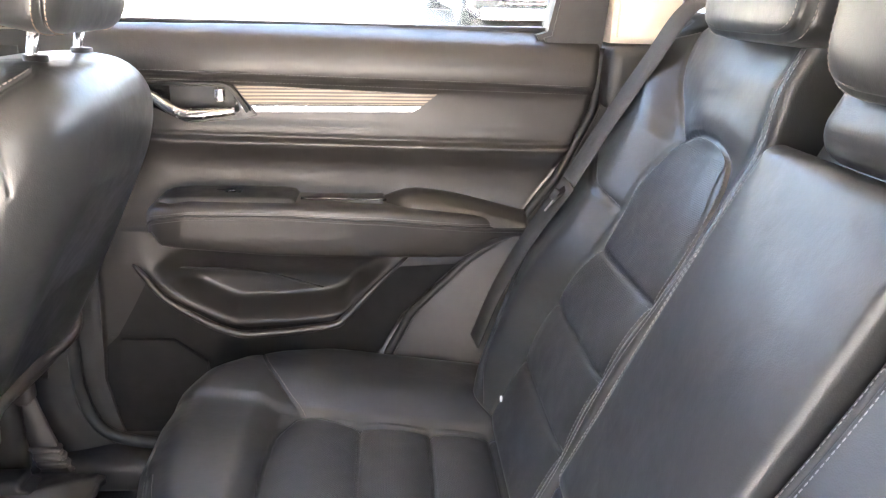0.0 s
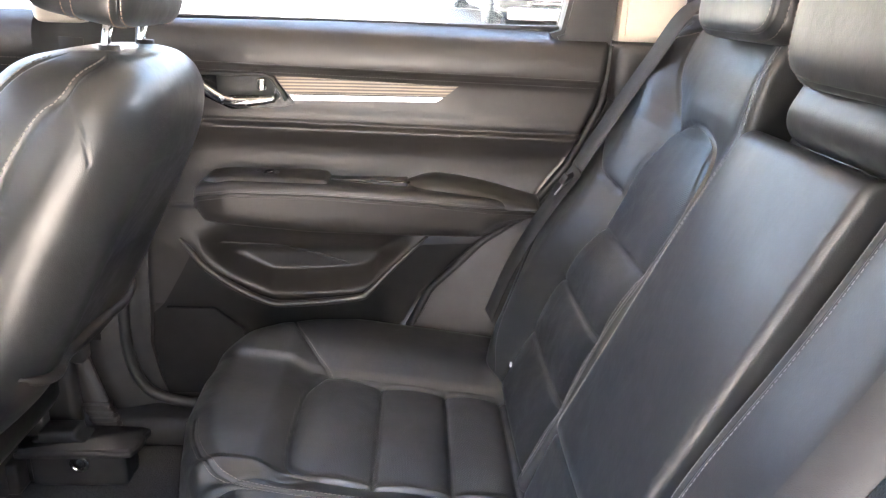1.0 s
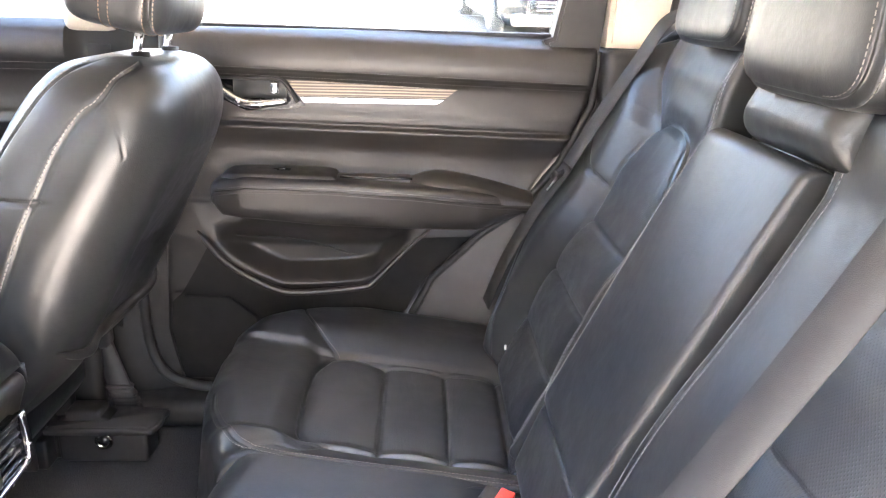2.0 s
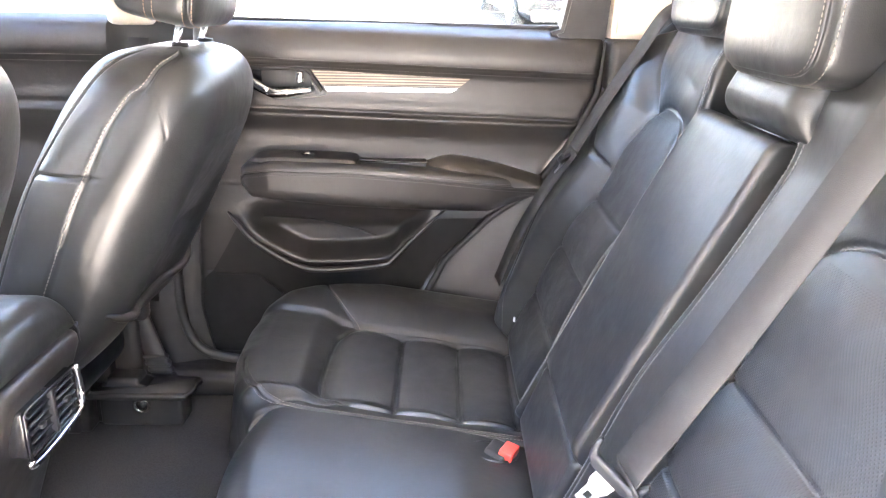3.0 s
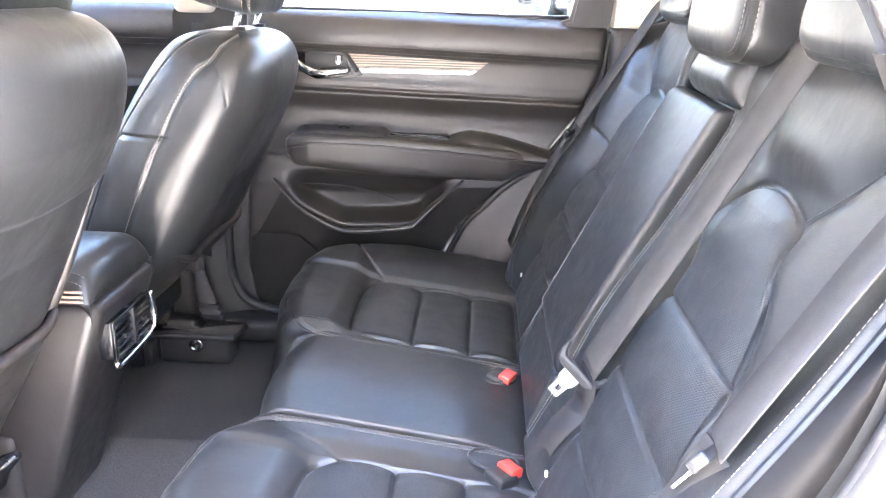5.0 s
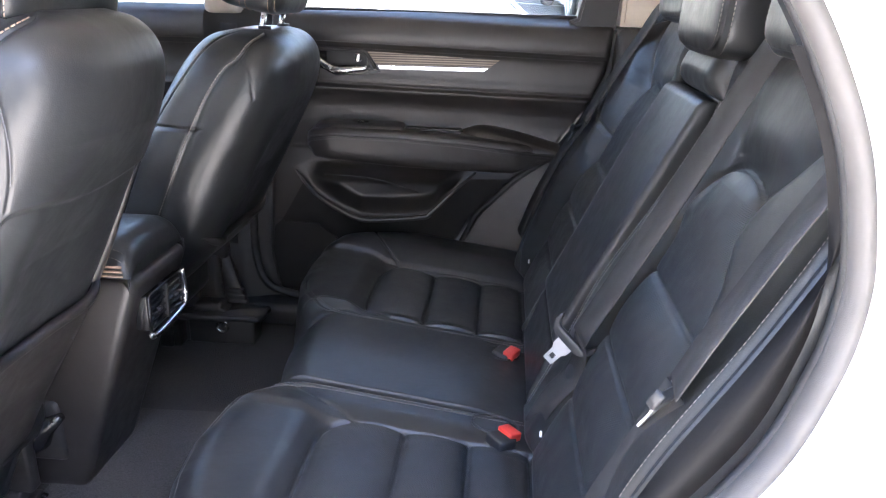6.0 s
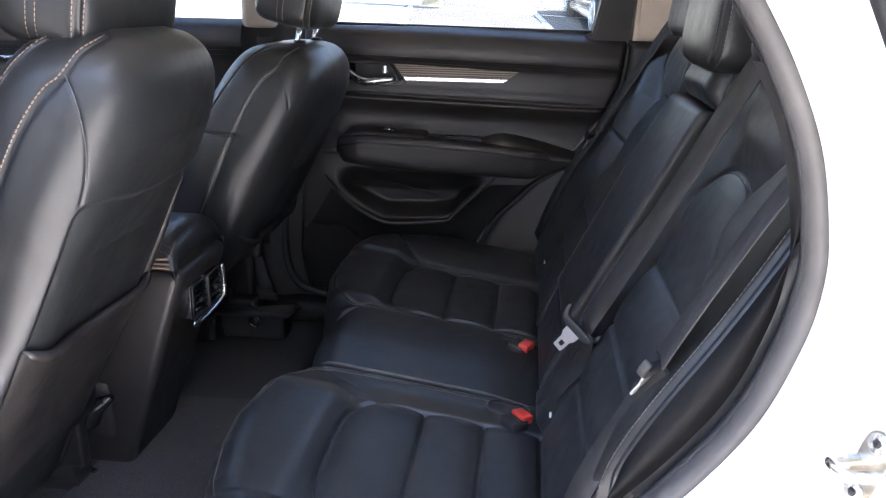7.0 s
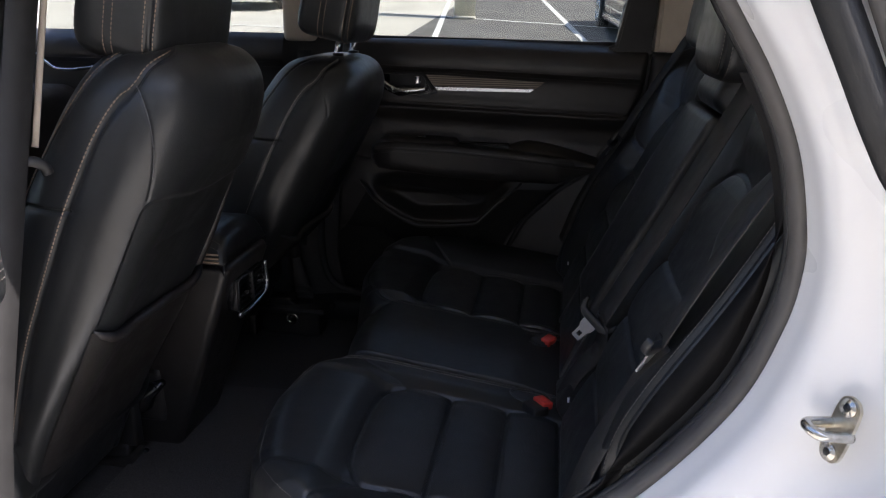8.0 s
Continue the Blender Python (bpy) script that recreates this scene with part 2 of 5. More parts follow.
def rolled(d, r):
    """How far a rounded edge of radius r has dropped at distance d from the rim."""
    if r <= 0:
        return 0.0 * d
    q = np.clip(1 - d / r, 0, 1)
    return r * (1 - np.sqrt(np.maximum(1 - q * q, 0)))


def smooth_lookup(pairs):
    p = spline(pairs, 12)
    return lambda x: np.interp(x, p[:, 0], p[:, 1])


def lookup(pairs):
    xs, ys = zip(*pairs)
    return lambda x: np.interp(x, xs, ys)


class Pad:
    """An upholstered face: a height over a plane with axes a and b and outward normal n. It runs along b from b0 to b1 and between
    the rims lo(b) and hi(b) along a; or, turned, along a with rims along b."""

    def __init__(self, origin, a, b, n, span, lo, hi, height, radii, depth, turned=False, seams=()):
        self.o, self.a, self.b, self.n = (np.array(v, float) for v in (origin, a, b, n))
        self.span, self.lo, self.hi, self.height, self.radii, self.depth, self.turned = span, lo, hi, height, radii, depth, turned
        self.seams = seams

    def rise(self, u, v):
        p, q = (u, v) if self.turned else (v, u)
        lo, hi = self.lo(p), self.hi(p)
        r = self.radii
        h = self.height(u, v)
        for line, deep, wide, puff in self.seams:
            d = near_line(u, v, line)
            h = h - deep * np.exp(-((d / wide) ** 2)) - puff * np.exp(-d / 0.016)
        return (h - rolled(np.maximum(q - lo, 0), r[0]) - rolled(np.maximum(hi - q, 0), r[1])
                - rolled(np.maximum(p - self.span[0], 0), r[2]) - rolled(np.maximum(self.span[1] - p, 0), r[3]))

    def place(self, u, v, lift=0.0):
        u, v = np.asarray(u, float), np.asarray(v, float)
        h = self.rise(u, v) + lift
        return self.o + u[..., None] * self.a + v[..., None] * self.b + h[..., None] * self.n

    def mesh(self, nu, nv):
        ease = lambda k: (lambda t: t - 0.75 * np.sin(2 * np.pi * t) / (2 * np.pi))(np.linspace(0, 1, k))  # noqa: E731
        p = self.span[0] + (self.span[1] - self.span[0]) * ease(nu)
        lo, hi = self.lo(p), self.hi(p)
        q = lo[:, None] + (hi - lo)[:, None] * ease(nv)[None]
        p = np.repeat(p[:, None], nv, 1)
        u, v = (p, q) if self.turned else (q, p)
        top = self.place(u, v)
        verts = list(top.reshape(-1, 3))
        faces = quads(nu, nv)
        rim = [(0, j) for j in range(nv)] + [(i, nv - 1) for i in range(1, nu)] + [(nu - 1, j) for j in range(nv - 2, -1, -1)] + [(i, 0) for i in range(nu - 2, 0, -1)]
        base = len(verts)
        for i, j in rim:
            w = top[i, j]
            verts.append(w - self.n * (((w - self.o) @ self.n) + self.depth))
        k = len(rim)
        for i in range(k):
            a0, a1 = (rim[m][0] * nv + rim[m][1] for m in (i, (i + 1) % k))
            faces.append((a0, a1, base + (i + 1) % k, base + i))
        faces.append(tuple(range(base, base + k)))
        return verts, faces


def stitches(place, line, pitch=0.0065, length=0.0042, wide=0.0011, lift=0.0006, shift=0.0):
    """Short threads along a line of surface coordinates; place(u, v, lift) gives points in space."""
    p = np.array(line, float)
    if shift:
        d = np.gradient(p, axis=0)
        d /= np.linalg.norm(d, axis=1)[:, None] + 1e-9
        p = p + shift * np.stack([-d[:, 1], d[:, 0]], 1)
    run = np.r_[0, np.cumsum(np.hypot(*np.diff(p, axis=0).T))]
    starts = np.arange(0, run[-1] - length, pitch)
    ends = starts + length
    s = place(np.interp(starts, run, p[:, 0]), np.interp(starts, run, p[:, 1]), lift)
    e = place(np.interp(ends, run, p[:, 0]), np.interp(ends, run, p[:, 1]), lift)
    verts, faces = [], []
    for a, b in zip(s, e):
        d = (b - a) / (np.linalg.norm(b - a) + 1e-9)
        side = np.cross(d, (0.31, 0.55, 0.77))
        side = side / (np.linalg.norm(side) + 1e-9) * wide / 2
        up = np.cross(side, d)
        n = len(verts)
        for c in (a, b):
            verts += [c + side, c + up, c - side, c - up]
        verts += [(a + b) / 2 + x * 1.25 for x in (side, up, -side, -up)]
        for i in range(4):
            j = (i + 1) % 4
            faces += [(n + i, n + j, n + 8 + j, n + 8 + i), (n + 8 + i, n + 8 + j, n + 4 + j, n + 4 + i)]
    return verts, faces


def ribbon(path, width, thick, across):
    """A strap along a path; across: its width direction, one for all points or one each."""
    p = np.array(path, float)
    w = np.broadcast_to(np.array(across, float), p.shape)
    verts = []
    for i in range(len(p)):
        d = p[min(i + 1, len(p) - 1)] - p[max(i - 1, 0)]
        d /= np.linalg.norm(d)
        s = w[i] - d * (w[i] @ d)
        s /= np.linalg.norm(s)
        t = np.cross(d, s) * thick / 2
        s = s * width / 2
        verts += [p[i] + s * 0.98 + t, p[i] + s * 1.0, p[i] + s * 0.98 - t, p[i] - t, p[i] - s * 0.98 - t, p[i] - s * 1.0, p[i] - s * 0.98 + t, p[i] + t]
    n = len(p)
    return verts, quads(n, 8, False, True) + [tuple(range(8)), tuple(range(8 * n - 8, 8 * n))]


# ---- ground ----
def ground_z(y):
    """Flat under the car, then rising gently across the lot."""
    return 0.0925 * np.maximum(y - 2.0, 0) * smooth01((y - 2.0) / 3)


def lot_strip(x0, x1, y0, y1, lift, nx=2, ny=24):
    xs, ys = np.linspace(x0, x1, nx), np.linspace(y0, y1, ny)
    return [(x, y, float(ground_z(float(y))) + lift) for x in xs for y in ys], quads(nx, ny)


gy = list(np.linspace(-40, 2, 6)) + list(np.linspace(3, 40, 38)) + [80, 200, 600]
gx = list(np.linspace(-600, -40, 4)) + list(np.linspace(-30, 30, 13)) + list(np.linspace(40, 600, 4))
tagged(part("ground", ([(x, y, float(ground_z(float(y)))) for x in gx for y in [-600] + gy], quads(len(gx), len(gy) + 1)), CONCRETE),
       "pale sunlit concrete of the parking lot", "ground", kind="structure")
tagged(part("parking_bay", lot_strip(-2.6, 12.0, 4.5, 26, 0.004, 2, 40), ASPHALT), "dark asphalt parking bays", "pavement", kind="structure")


def stripe(a, b, wide, lift=0.010):
    a, b = np.array(a, float), np.array(b, float)
    side = np.array([b[1] - a[1], a[0] - b[0]]) / np.linalg.norm(b - a) * wide / 2
    rows = [a + (b - a) * t + side * s for s in (-1, 1) for t in np.linspace(0, 1, 14)]
    return [(x, y, float(ground_z(float(y))) + lift) for x, y in rows], quads(2, 14)


for a, b in (((-1.48, 6.8), (-3.2, 21.2)), ((1.06, 6.8), (-0.64, 21.2)), ((3.64, 6.8), (1.94, 21.2)), ((-4.1, 15.9), (2.6, 12.8)), ((-8.5, 13.6), (-3.2, 12.2))):
    tagged(part("road_marking", stripe(a, b, 0.11), LINE_PAINT), "worn white painted parking line", "road marking", "parking lines", "structure")

# Added wall, never in view: cuts the low sky light through the open door.
wall = part("sky_screen_wall", box((-18, -7.4, -0.1), (12.0, -7.1, 6.0), 0.02), CONCRETE)
tagged(wall, "unseen plain grey wall added to hide low sky on the open side", "wall", kind="structure")
wall.name = "screen_wall_south"
# Added out of view to keep horizon sky out of the leather's reflections.
wall = part("sky_screen_wall", box((-45, 30.0, 1.5), (45, 30.4, 10.5), 0.02), RENDERED_WALL)
tagged(wall, "unseen plain grey wall added to hide horizon sky behind the parking bays", "wall", kind="structure")
wall.name = "screen_wall_north"

# ---- car shell ----
FLOOR = 0.33
tagged(part("floor", box((-1.6, -0.70, FLOOR - 0.05), (0.30, 0.74, FLOOR), 0.002), CARPET), "dark grey carpeted car floor", "floor", kind="structure")
tagged(part("ceiling", box((-1.05, -0.62, 1.60), (1.55, 0.60, 1.64), 0.01), HEADLINER), "beige cloth headliner", "ceiling", kind="structure")
tagged(part("roof", box((-1.08, -0.68, 1.645), (1.6, 0.66, 1.675), 0.012), PAINT), "white painted car roof", "roof", kind="structure")

# ---- rear bench ----
BO, BD = np.array([0.2533, 0, 0.6387]), np.array([0.4420, 0, 0.8970])
BN = np.array([-0.8970, 0, 0.4420])
YA = np.array([0.0, 1.0, 0.0])
CO, CD, CN = np.array([0.0, 0, 0.605]), np.array([0.9901, 0, -0.1403]), np.array([0.1403, 0, 0.9901])
OUT = lookup([(-0.06, 0.23), (0.02, 0.28), (0.17, 0.32), (0.32, 0.335), (0.46, 0.325), (0.60, 0.315), (0.68, 0.28), (0.72, 0.24)])
EDGE = lookup([(-0.06, 0.147), (0.073, 0.145), (0.188, 0.130), (0.31, 0.095), (0.38, 0.096), (0.45, 0.085), (0.50, 0.078), (0.53, 0.09), (0.56, 0.115), (0.60, 0.15), (0.66, 0.185), (0.72, 0.2)])
INSERT = spline([(0.147, -0.06), (0.145, 0.073), (0.130, 0.188), (0.096, 0.31), (0.098, 0.38), (0.088, 0.45), (0.062, 0.505), (0.0, 0.528), (-0.07, 0.525), (-0.118, 0.49), (-0.138, 0.42), (-0.140, 0.30), (-0.143, -0.06)], 6)
SHOULDER = spline([(0.062, 0.515), (0.10, 0.55), (0.15, 0.598), (0.187, 0.66), (0.19, 0.71)], 6)
WING = spline([(0.11, 0.375), (0.19, 0.395), (0.262, 0.45), (0.285, 0.53), (0.262, 0.61), (0.20, 0.67), (0.13, 0.70)], 6)
PLEATS = [0.31, 0.19, 0.07]
EDGE_NEAR = smooth_lookup([(-0.06, 0.147), (0.09, 0.147), (0.18, 0.150), (0.25, 0.147), (0.31, 0.134), (0.36, 0.113), (0.40, 0.088), (0.435, 0.060), (0.48, 0.055), (0.53, 0.085), (0.60, 0.145), (0.66, 0.18), (0.72, 0.2)])


def back_rise(q, s, edge_of):
    edge = edge_of(s)
    out = smooth01((q - edge + 0.015) / 0.10) * 0.038
    inn = smooth01((-q - 0.13) / 0.05) * 0.012
    lumbar = 0.012 * np.exp(-((s - 0.22) / 0.13) ** 2)
    tuft = 0.006 * np.exp(-(np.minimum.reduce([np.abs(s - p) for p in (0.25, 0.13, 0.01, 0.42)]) / 0.045) ** 2) * np.exp(-(q / 0.13) ** 6)
    top = 0.020 * smooth01((s - 0.52) / 0.10) * (1 - smooth01((q - 0.06) / 0.22))
    fold = 0.010 * smooth01((s - 0.50) / 0.03) * np.exp(-((s - 0.545) / 0.03) ** 2) * np.exp(-((q + 0.03) / 0.09) ** 4)
    return out + inn + lumbar + tuft + top + fold


def rear_back(name, centre, sign, q_in, label, sink=0.0, wide=0.0):
    root = thing(name, (0.26, centre, 0.60), label, "car seat", "rear seats")
    axis = YA * sign
    arch_fall = smooth01((INSERT[:, 1] - 0.34) / 0.12) * sink
    bulge = wide * np.exp(-(((INSERT[:, 1] - 0.30) / 0.09) ** 2)) * (INSERT[:, 0] > 0)
    edge = EDGE if sign > 0 else EDGE_NEAR
    line_in = np.stack([INSERT[:, 0] - arch_fall * 0.9 + bulge, INSERT[:, 1] - arch_fall], 1)
    fall = smooth01((SHOULDER[:, 1] - 0.34) / 0.12) * sink * np.clip((0.70 - SHOULDER[:, 1]) / 0.18, 0, 1)
    line_sh = np.stack([SHOULDER[:, 0] - fall * 0.9, SHOULDER[:, 1] - fall], 1)
    seams = [(line_in, 0.0045, 0.0024, 0.006), (line_sh, 0.0042, 0.0024, 0.004), (WING, 0.0070, 0.0028, 0.003), (WING + (0.010, -0.004), 0.005, 0.0026, 0.001)]
    if sign < 0:
        seams = seams[:2]
    seams += [([(-0.143, p), (float(edge(p)) - 0.001, p)], 0.0060, 0.0025, 0.005) for p in PLEATS]
    rim = spline([((float(OUT(s)) - 0.06) if sign > 0 else 0.276, s) for s in (-0.05, 0.02, 0.17, 0.32, 0.46, 0.60, 0.68)], 6)
    seams.append((rim, 0.003, 0.003, 0.001))
    hem = np.array([(q_in + 0.016, s) for s in np.linspace(-0.04, 0.69, 40)])
    seams.append((hem, 0.002, 0.003, 0.001))
    pad = Pad(BO + YA * centre, axis, BD, BN, (-0.06, 0.72), lambda s: q_in + 0 * s, (OUT if sign > 0 else (lambda s: np.minimum(OUT(s) - 0.030, 0.292))), lambda q, s: back_rise(q, s, edge), (0.014, 0.05 if sign > 0 else 0.032, 0.01, 0.05), 0.11, seams=seams)
    part("cover", pad.mesh(330, 210), LEATHER, root)
    us = [np.linspace(-0.128 + 0.03 * float(smooth01((s - 0.42) / 0.09)), float(edge(s)) - 0.014, 60) for s in np.linspace(-0.045, 0.508 if sign > 0 else 0.466, 130)]
    u, v = np.array(us), np.repeat(np.linspace(-0.045, 0.508 if sign > 0 else 0.466, 130)[:, None], 60, 1)
    part("perforated_panel", (list(pad.place(u, v, 0.0020).reshape(-1, 3)), quads(130, 60)), PERFORATED, root, "finely perforated black leather panel")
    lines = [stitches(pad.place, hem, shift=-0.008, wide=0.0012), stitches(pad.place, hem, shift=0.006, wide=0.0012)]
    if sign < 0:
        part("stitching", stitches(pad.place, rim, shift=0.006), THREAD, root, "taupe rim stitching", kind="stuff")
    dark = [stitches(pad.place, line_in[4:] if sign > 0 else line_in[38:], shift=0.005), stitches(pad.place, line_sh, shift=0.004)] + ([stitches(pad.place, WING, shift=0.004)] if sign > 0 else [])
    for p in PLEATS:
        dark.append(stitches(pad.place, [(-0.14, p - 0.005), (float(edge(p)) - 0.006, p - 0.005)], 0.005, 0.0034, 0.0008))
    part("stitching", join(*lines), THREAD_PALE, root, "pale grey contrast stitching", kind="stuff")
    part("stitching", join(*dark), THREAD_DARK, root, "dark grey seam stitching", kind="stuff")
    return root, pad


far_back, FAR_PAD = rear_back("rear_car_seat", 0.36, 1, -0.188, "black leather rear backrest with perforated panel beside the door")
near_back, NEAR_PAD = rear_back("rear_car_seat", -0.42, -1, -0.280, "black leather rear backrest with wide inner bolster under the belt", 0.032, 0.038)

# middle backrest with the folded-up armrest
mid = thing("rear_car_seat", (0.26, 0.05, 0.60), "narrow black leather middle backrest with folded-up armrest", "car seat", "rear seats")
ARM = Pad(BO, YA, BD, BN, (0.065, 0.553), lambda s: -0.134 + 0 * s, lambda s: 0.150 + 0 * s,
          lambda y, s: 0.034 + 0.010 * np.exp(-((s - 0.40) / 0.2) ** 2) * (1 - ((y - 0.03) / 0.16) ** 2), (0.011, 0.022, 0.03, 0.024), 0.08,
          seams=[(np.array([(0.134, s) for s in np.linspace(0.07, 0.53, 30)]), 0.002, 0.003, 0.002)])
part("armrest", ARM.mesh(150, 90), LEATHER, mid, "smooth black leather armrest")
FOOT = Pad(BO, YA, BD, BN, (-0.06, 0.068), lambda s: -0.134 + 0 * s, lambda s: 0.158 + 0 * s, lambda y, s: 0.022 - 0.10 * (0.07 - s) * (s < 0.07), (0.01, 0.02, 0.02, 0.012), 0.08)
part("lower_panel", FOOT.mesh(30, 40), LEATHER, mid)
CREST = Pad(BO, YA, BD, BN, (0.533, 0.70), lambda s: -0.105 + 0 * s, lambda s: 0.165 + 0 * s, lambda y, s: -0.032 + 0 * y, (0.02, 0.02, 0.01, 0.05), 0.10)
part("upper_panel", CREST.mesh(30, 40), LEATHER, mid)
BLOCK = Pad(BO, YA, BD, BN, (0.556, 0.645), lambda s: -0.175 + 0 * s, lambda s: 0.056 + 0 * s, lambda y, s: 0.056 + 0 * y, (0.035, 0.035, 0.032, 0.032), 0.0)
part("headrest_foot", BLOCK.mesh(40, 50), LEATHER, mid)
part("stitching", join(stitches(ARM.place, [(0.139, s) for s in np.linspace(0.07, 0.515, 30)]), stitches(ARM.place, [(0.129, s) for s in np.linspace(0.07, 0.515, 30)])), THREAD_PALE, mid, "pale grey contrast stitching", kind="stuff")


def headrest(parent, centre, size, tilt, seams, posts, post_mat=CHROME, drop=0.05, back_set=0.0, thread=None):
    """A boxy rounded leather headrest with stitched seams and two posts, placed by its middle."""
    w, d, h = size
    n, m = 132, 110
    turn = pose(*centre, 0, tilt, 0)
    pw = lambda c, e: np.sign(c) * np.abs(c) ** e  # noqa: E731
    taper = lambda z: 1 - 0.12 * (z / h + 0.5)  # noqa: E731

    def spot(u, v):
        cv = pw(np.cos(v), 0.34)
        y, x, z = w / 2 * cv * pw(np.cos(u), 0.30), d / 2 * cv * pw(np.sin(u), 0.38), h / 2 * pw(np.sin(v), 0.36)
        x = x * taper(z)
        dent = sum(0.0045 * np.exp(-(((x - s) / 0.0034) ** 2)) for s in seams)
        r = np.sqrt((y / w * 2) ** 2 + (z / h * 2) ** 2) + 1e-6
        k = 1 - dent / 0.1 * (r > 0.5)
        return np.stack([x, y * k, z * k], -1)

    us, vs = np.linspace(0, 2 * math.pi, n, endpoint=False), np.linspace(-math.pi / 2, math.pi / 2, m)
    verts = [turn @ Vector(p) for u in us for p in spot(np.full(m, u), vs)]
    pad = part("headrest", (verts, quads(n, m, True, False)), LEATHER, parent)
    threads = []
    for s in seams:
        for off in (-0.0065, 0.0065):
            v = np.linspace(-1.35, 1.50, 300)
            z, cv = h / 2 * pw(np.sin(v), 0.36), np.cos(v) ** 0.34
            k = np.abs(s + off) / taper(z) / (d / 2 * cv)
            y = w / 2 * cv * np.clip(1 - np.minimum(k, 1) ** (2 / 0.38), 0, 1) ** 0.15
            ok = k < 0.995
            half = np.stack([np.full(ok.sum(), s + off), y[ok] * 1.003, z[ok] * 1.003], 1)
            line = np.vstack([half, half[::-1] * (1, -1, 1)])
            pts = np.array([tuple(turn @ Vector(p)) for p in line])
            run = np.r_[0, np.cumsum(np.linalg.norm(np.diff(pts, axis=0), axis=1) + 1e-9)]
            at = lambda u, v, lift: np.stack([np.interp(u, run, pts[:, k]) for k in range(3)], -1)  # noqa: E731
            threads.append(stitches(at, np.stack([run, 0 * run], 1), 0.0068, 0.0046, 0.0016 if thread else 0.0012))
    if threads:
        part("stitching", join(*threads), thread or THREAD, pad, "contrast stitching", kind="stuff")
    for y in posts:
        foot, head = turn @ Vector((back_set, y, -h / 2 - drop)), turn @ Vector((back_set, y, -h / 2 + 0.02))
        part("post", tube([foot, foot.lerp(head, 0.5), head], 0.0065, 14, up=(0, 1, 0)), post_mat, pad, "polished steel headrest post")
    return pad


def on_back(s, h, y):
    return tuple(BO + BD * s + BN * h + YA * y)


headrest(far_back, on_back(0.748, 0.045, 0.275), (0.28, 0.125, 0.185), 6, (-0.050,), (-0.06, 0.06), back_set=0.03)
headrest(mid, on_back(0.722, 0.068, -0.092), (0.285, 0.130, 0.225), 4, (-0.050,), (-0.06, 0.06), drop=0.02, back_set=0.03)
headrest(near_back, on_back(0.728, 0.052, -0.478), (0.28, 0.125, 0.185), 6, (-0.050,), (-0.06, 0.06), back_set=0.03)

# cushions
bench = thing("rear_bench", (0.0, -0.03, FLOOR), "black leather rear bench with pleated perforated seat panels", "car seat", "")


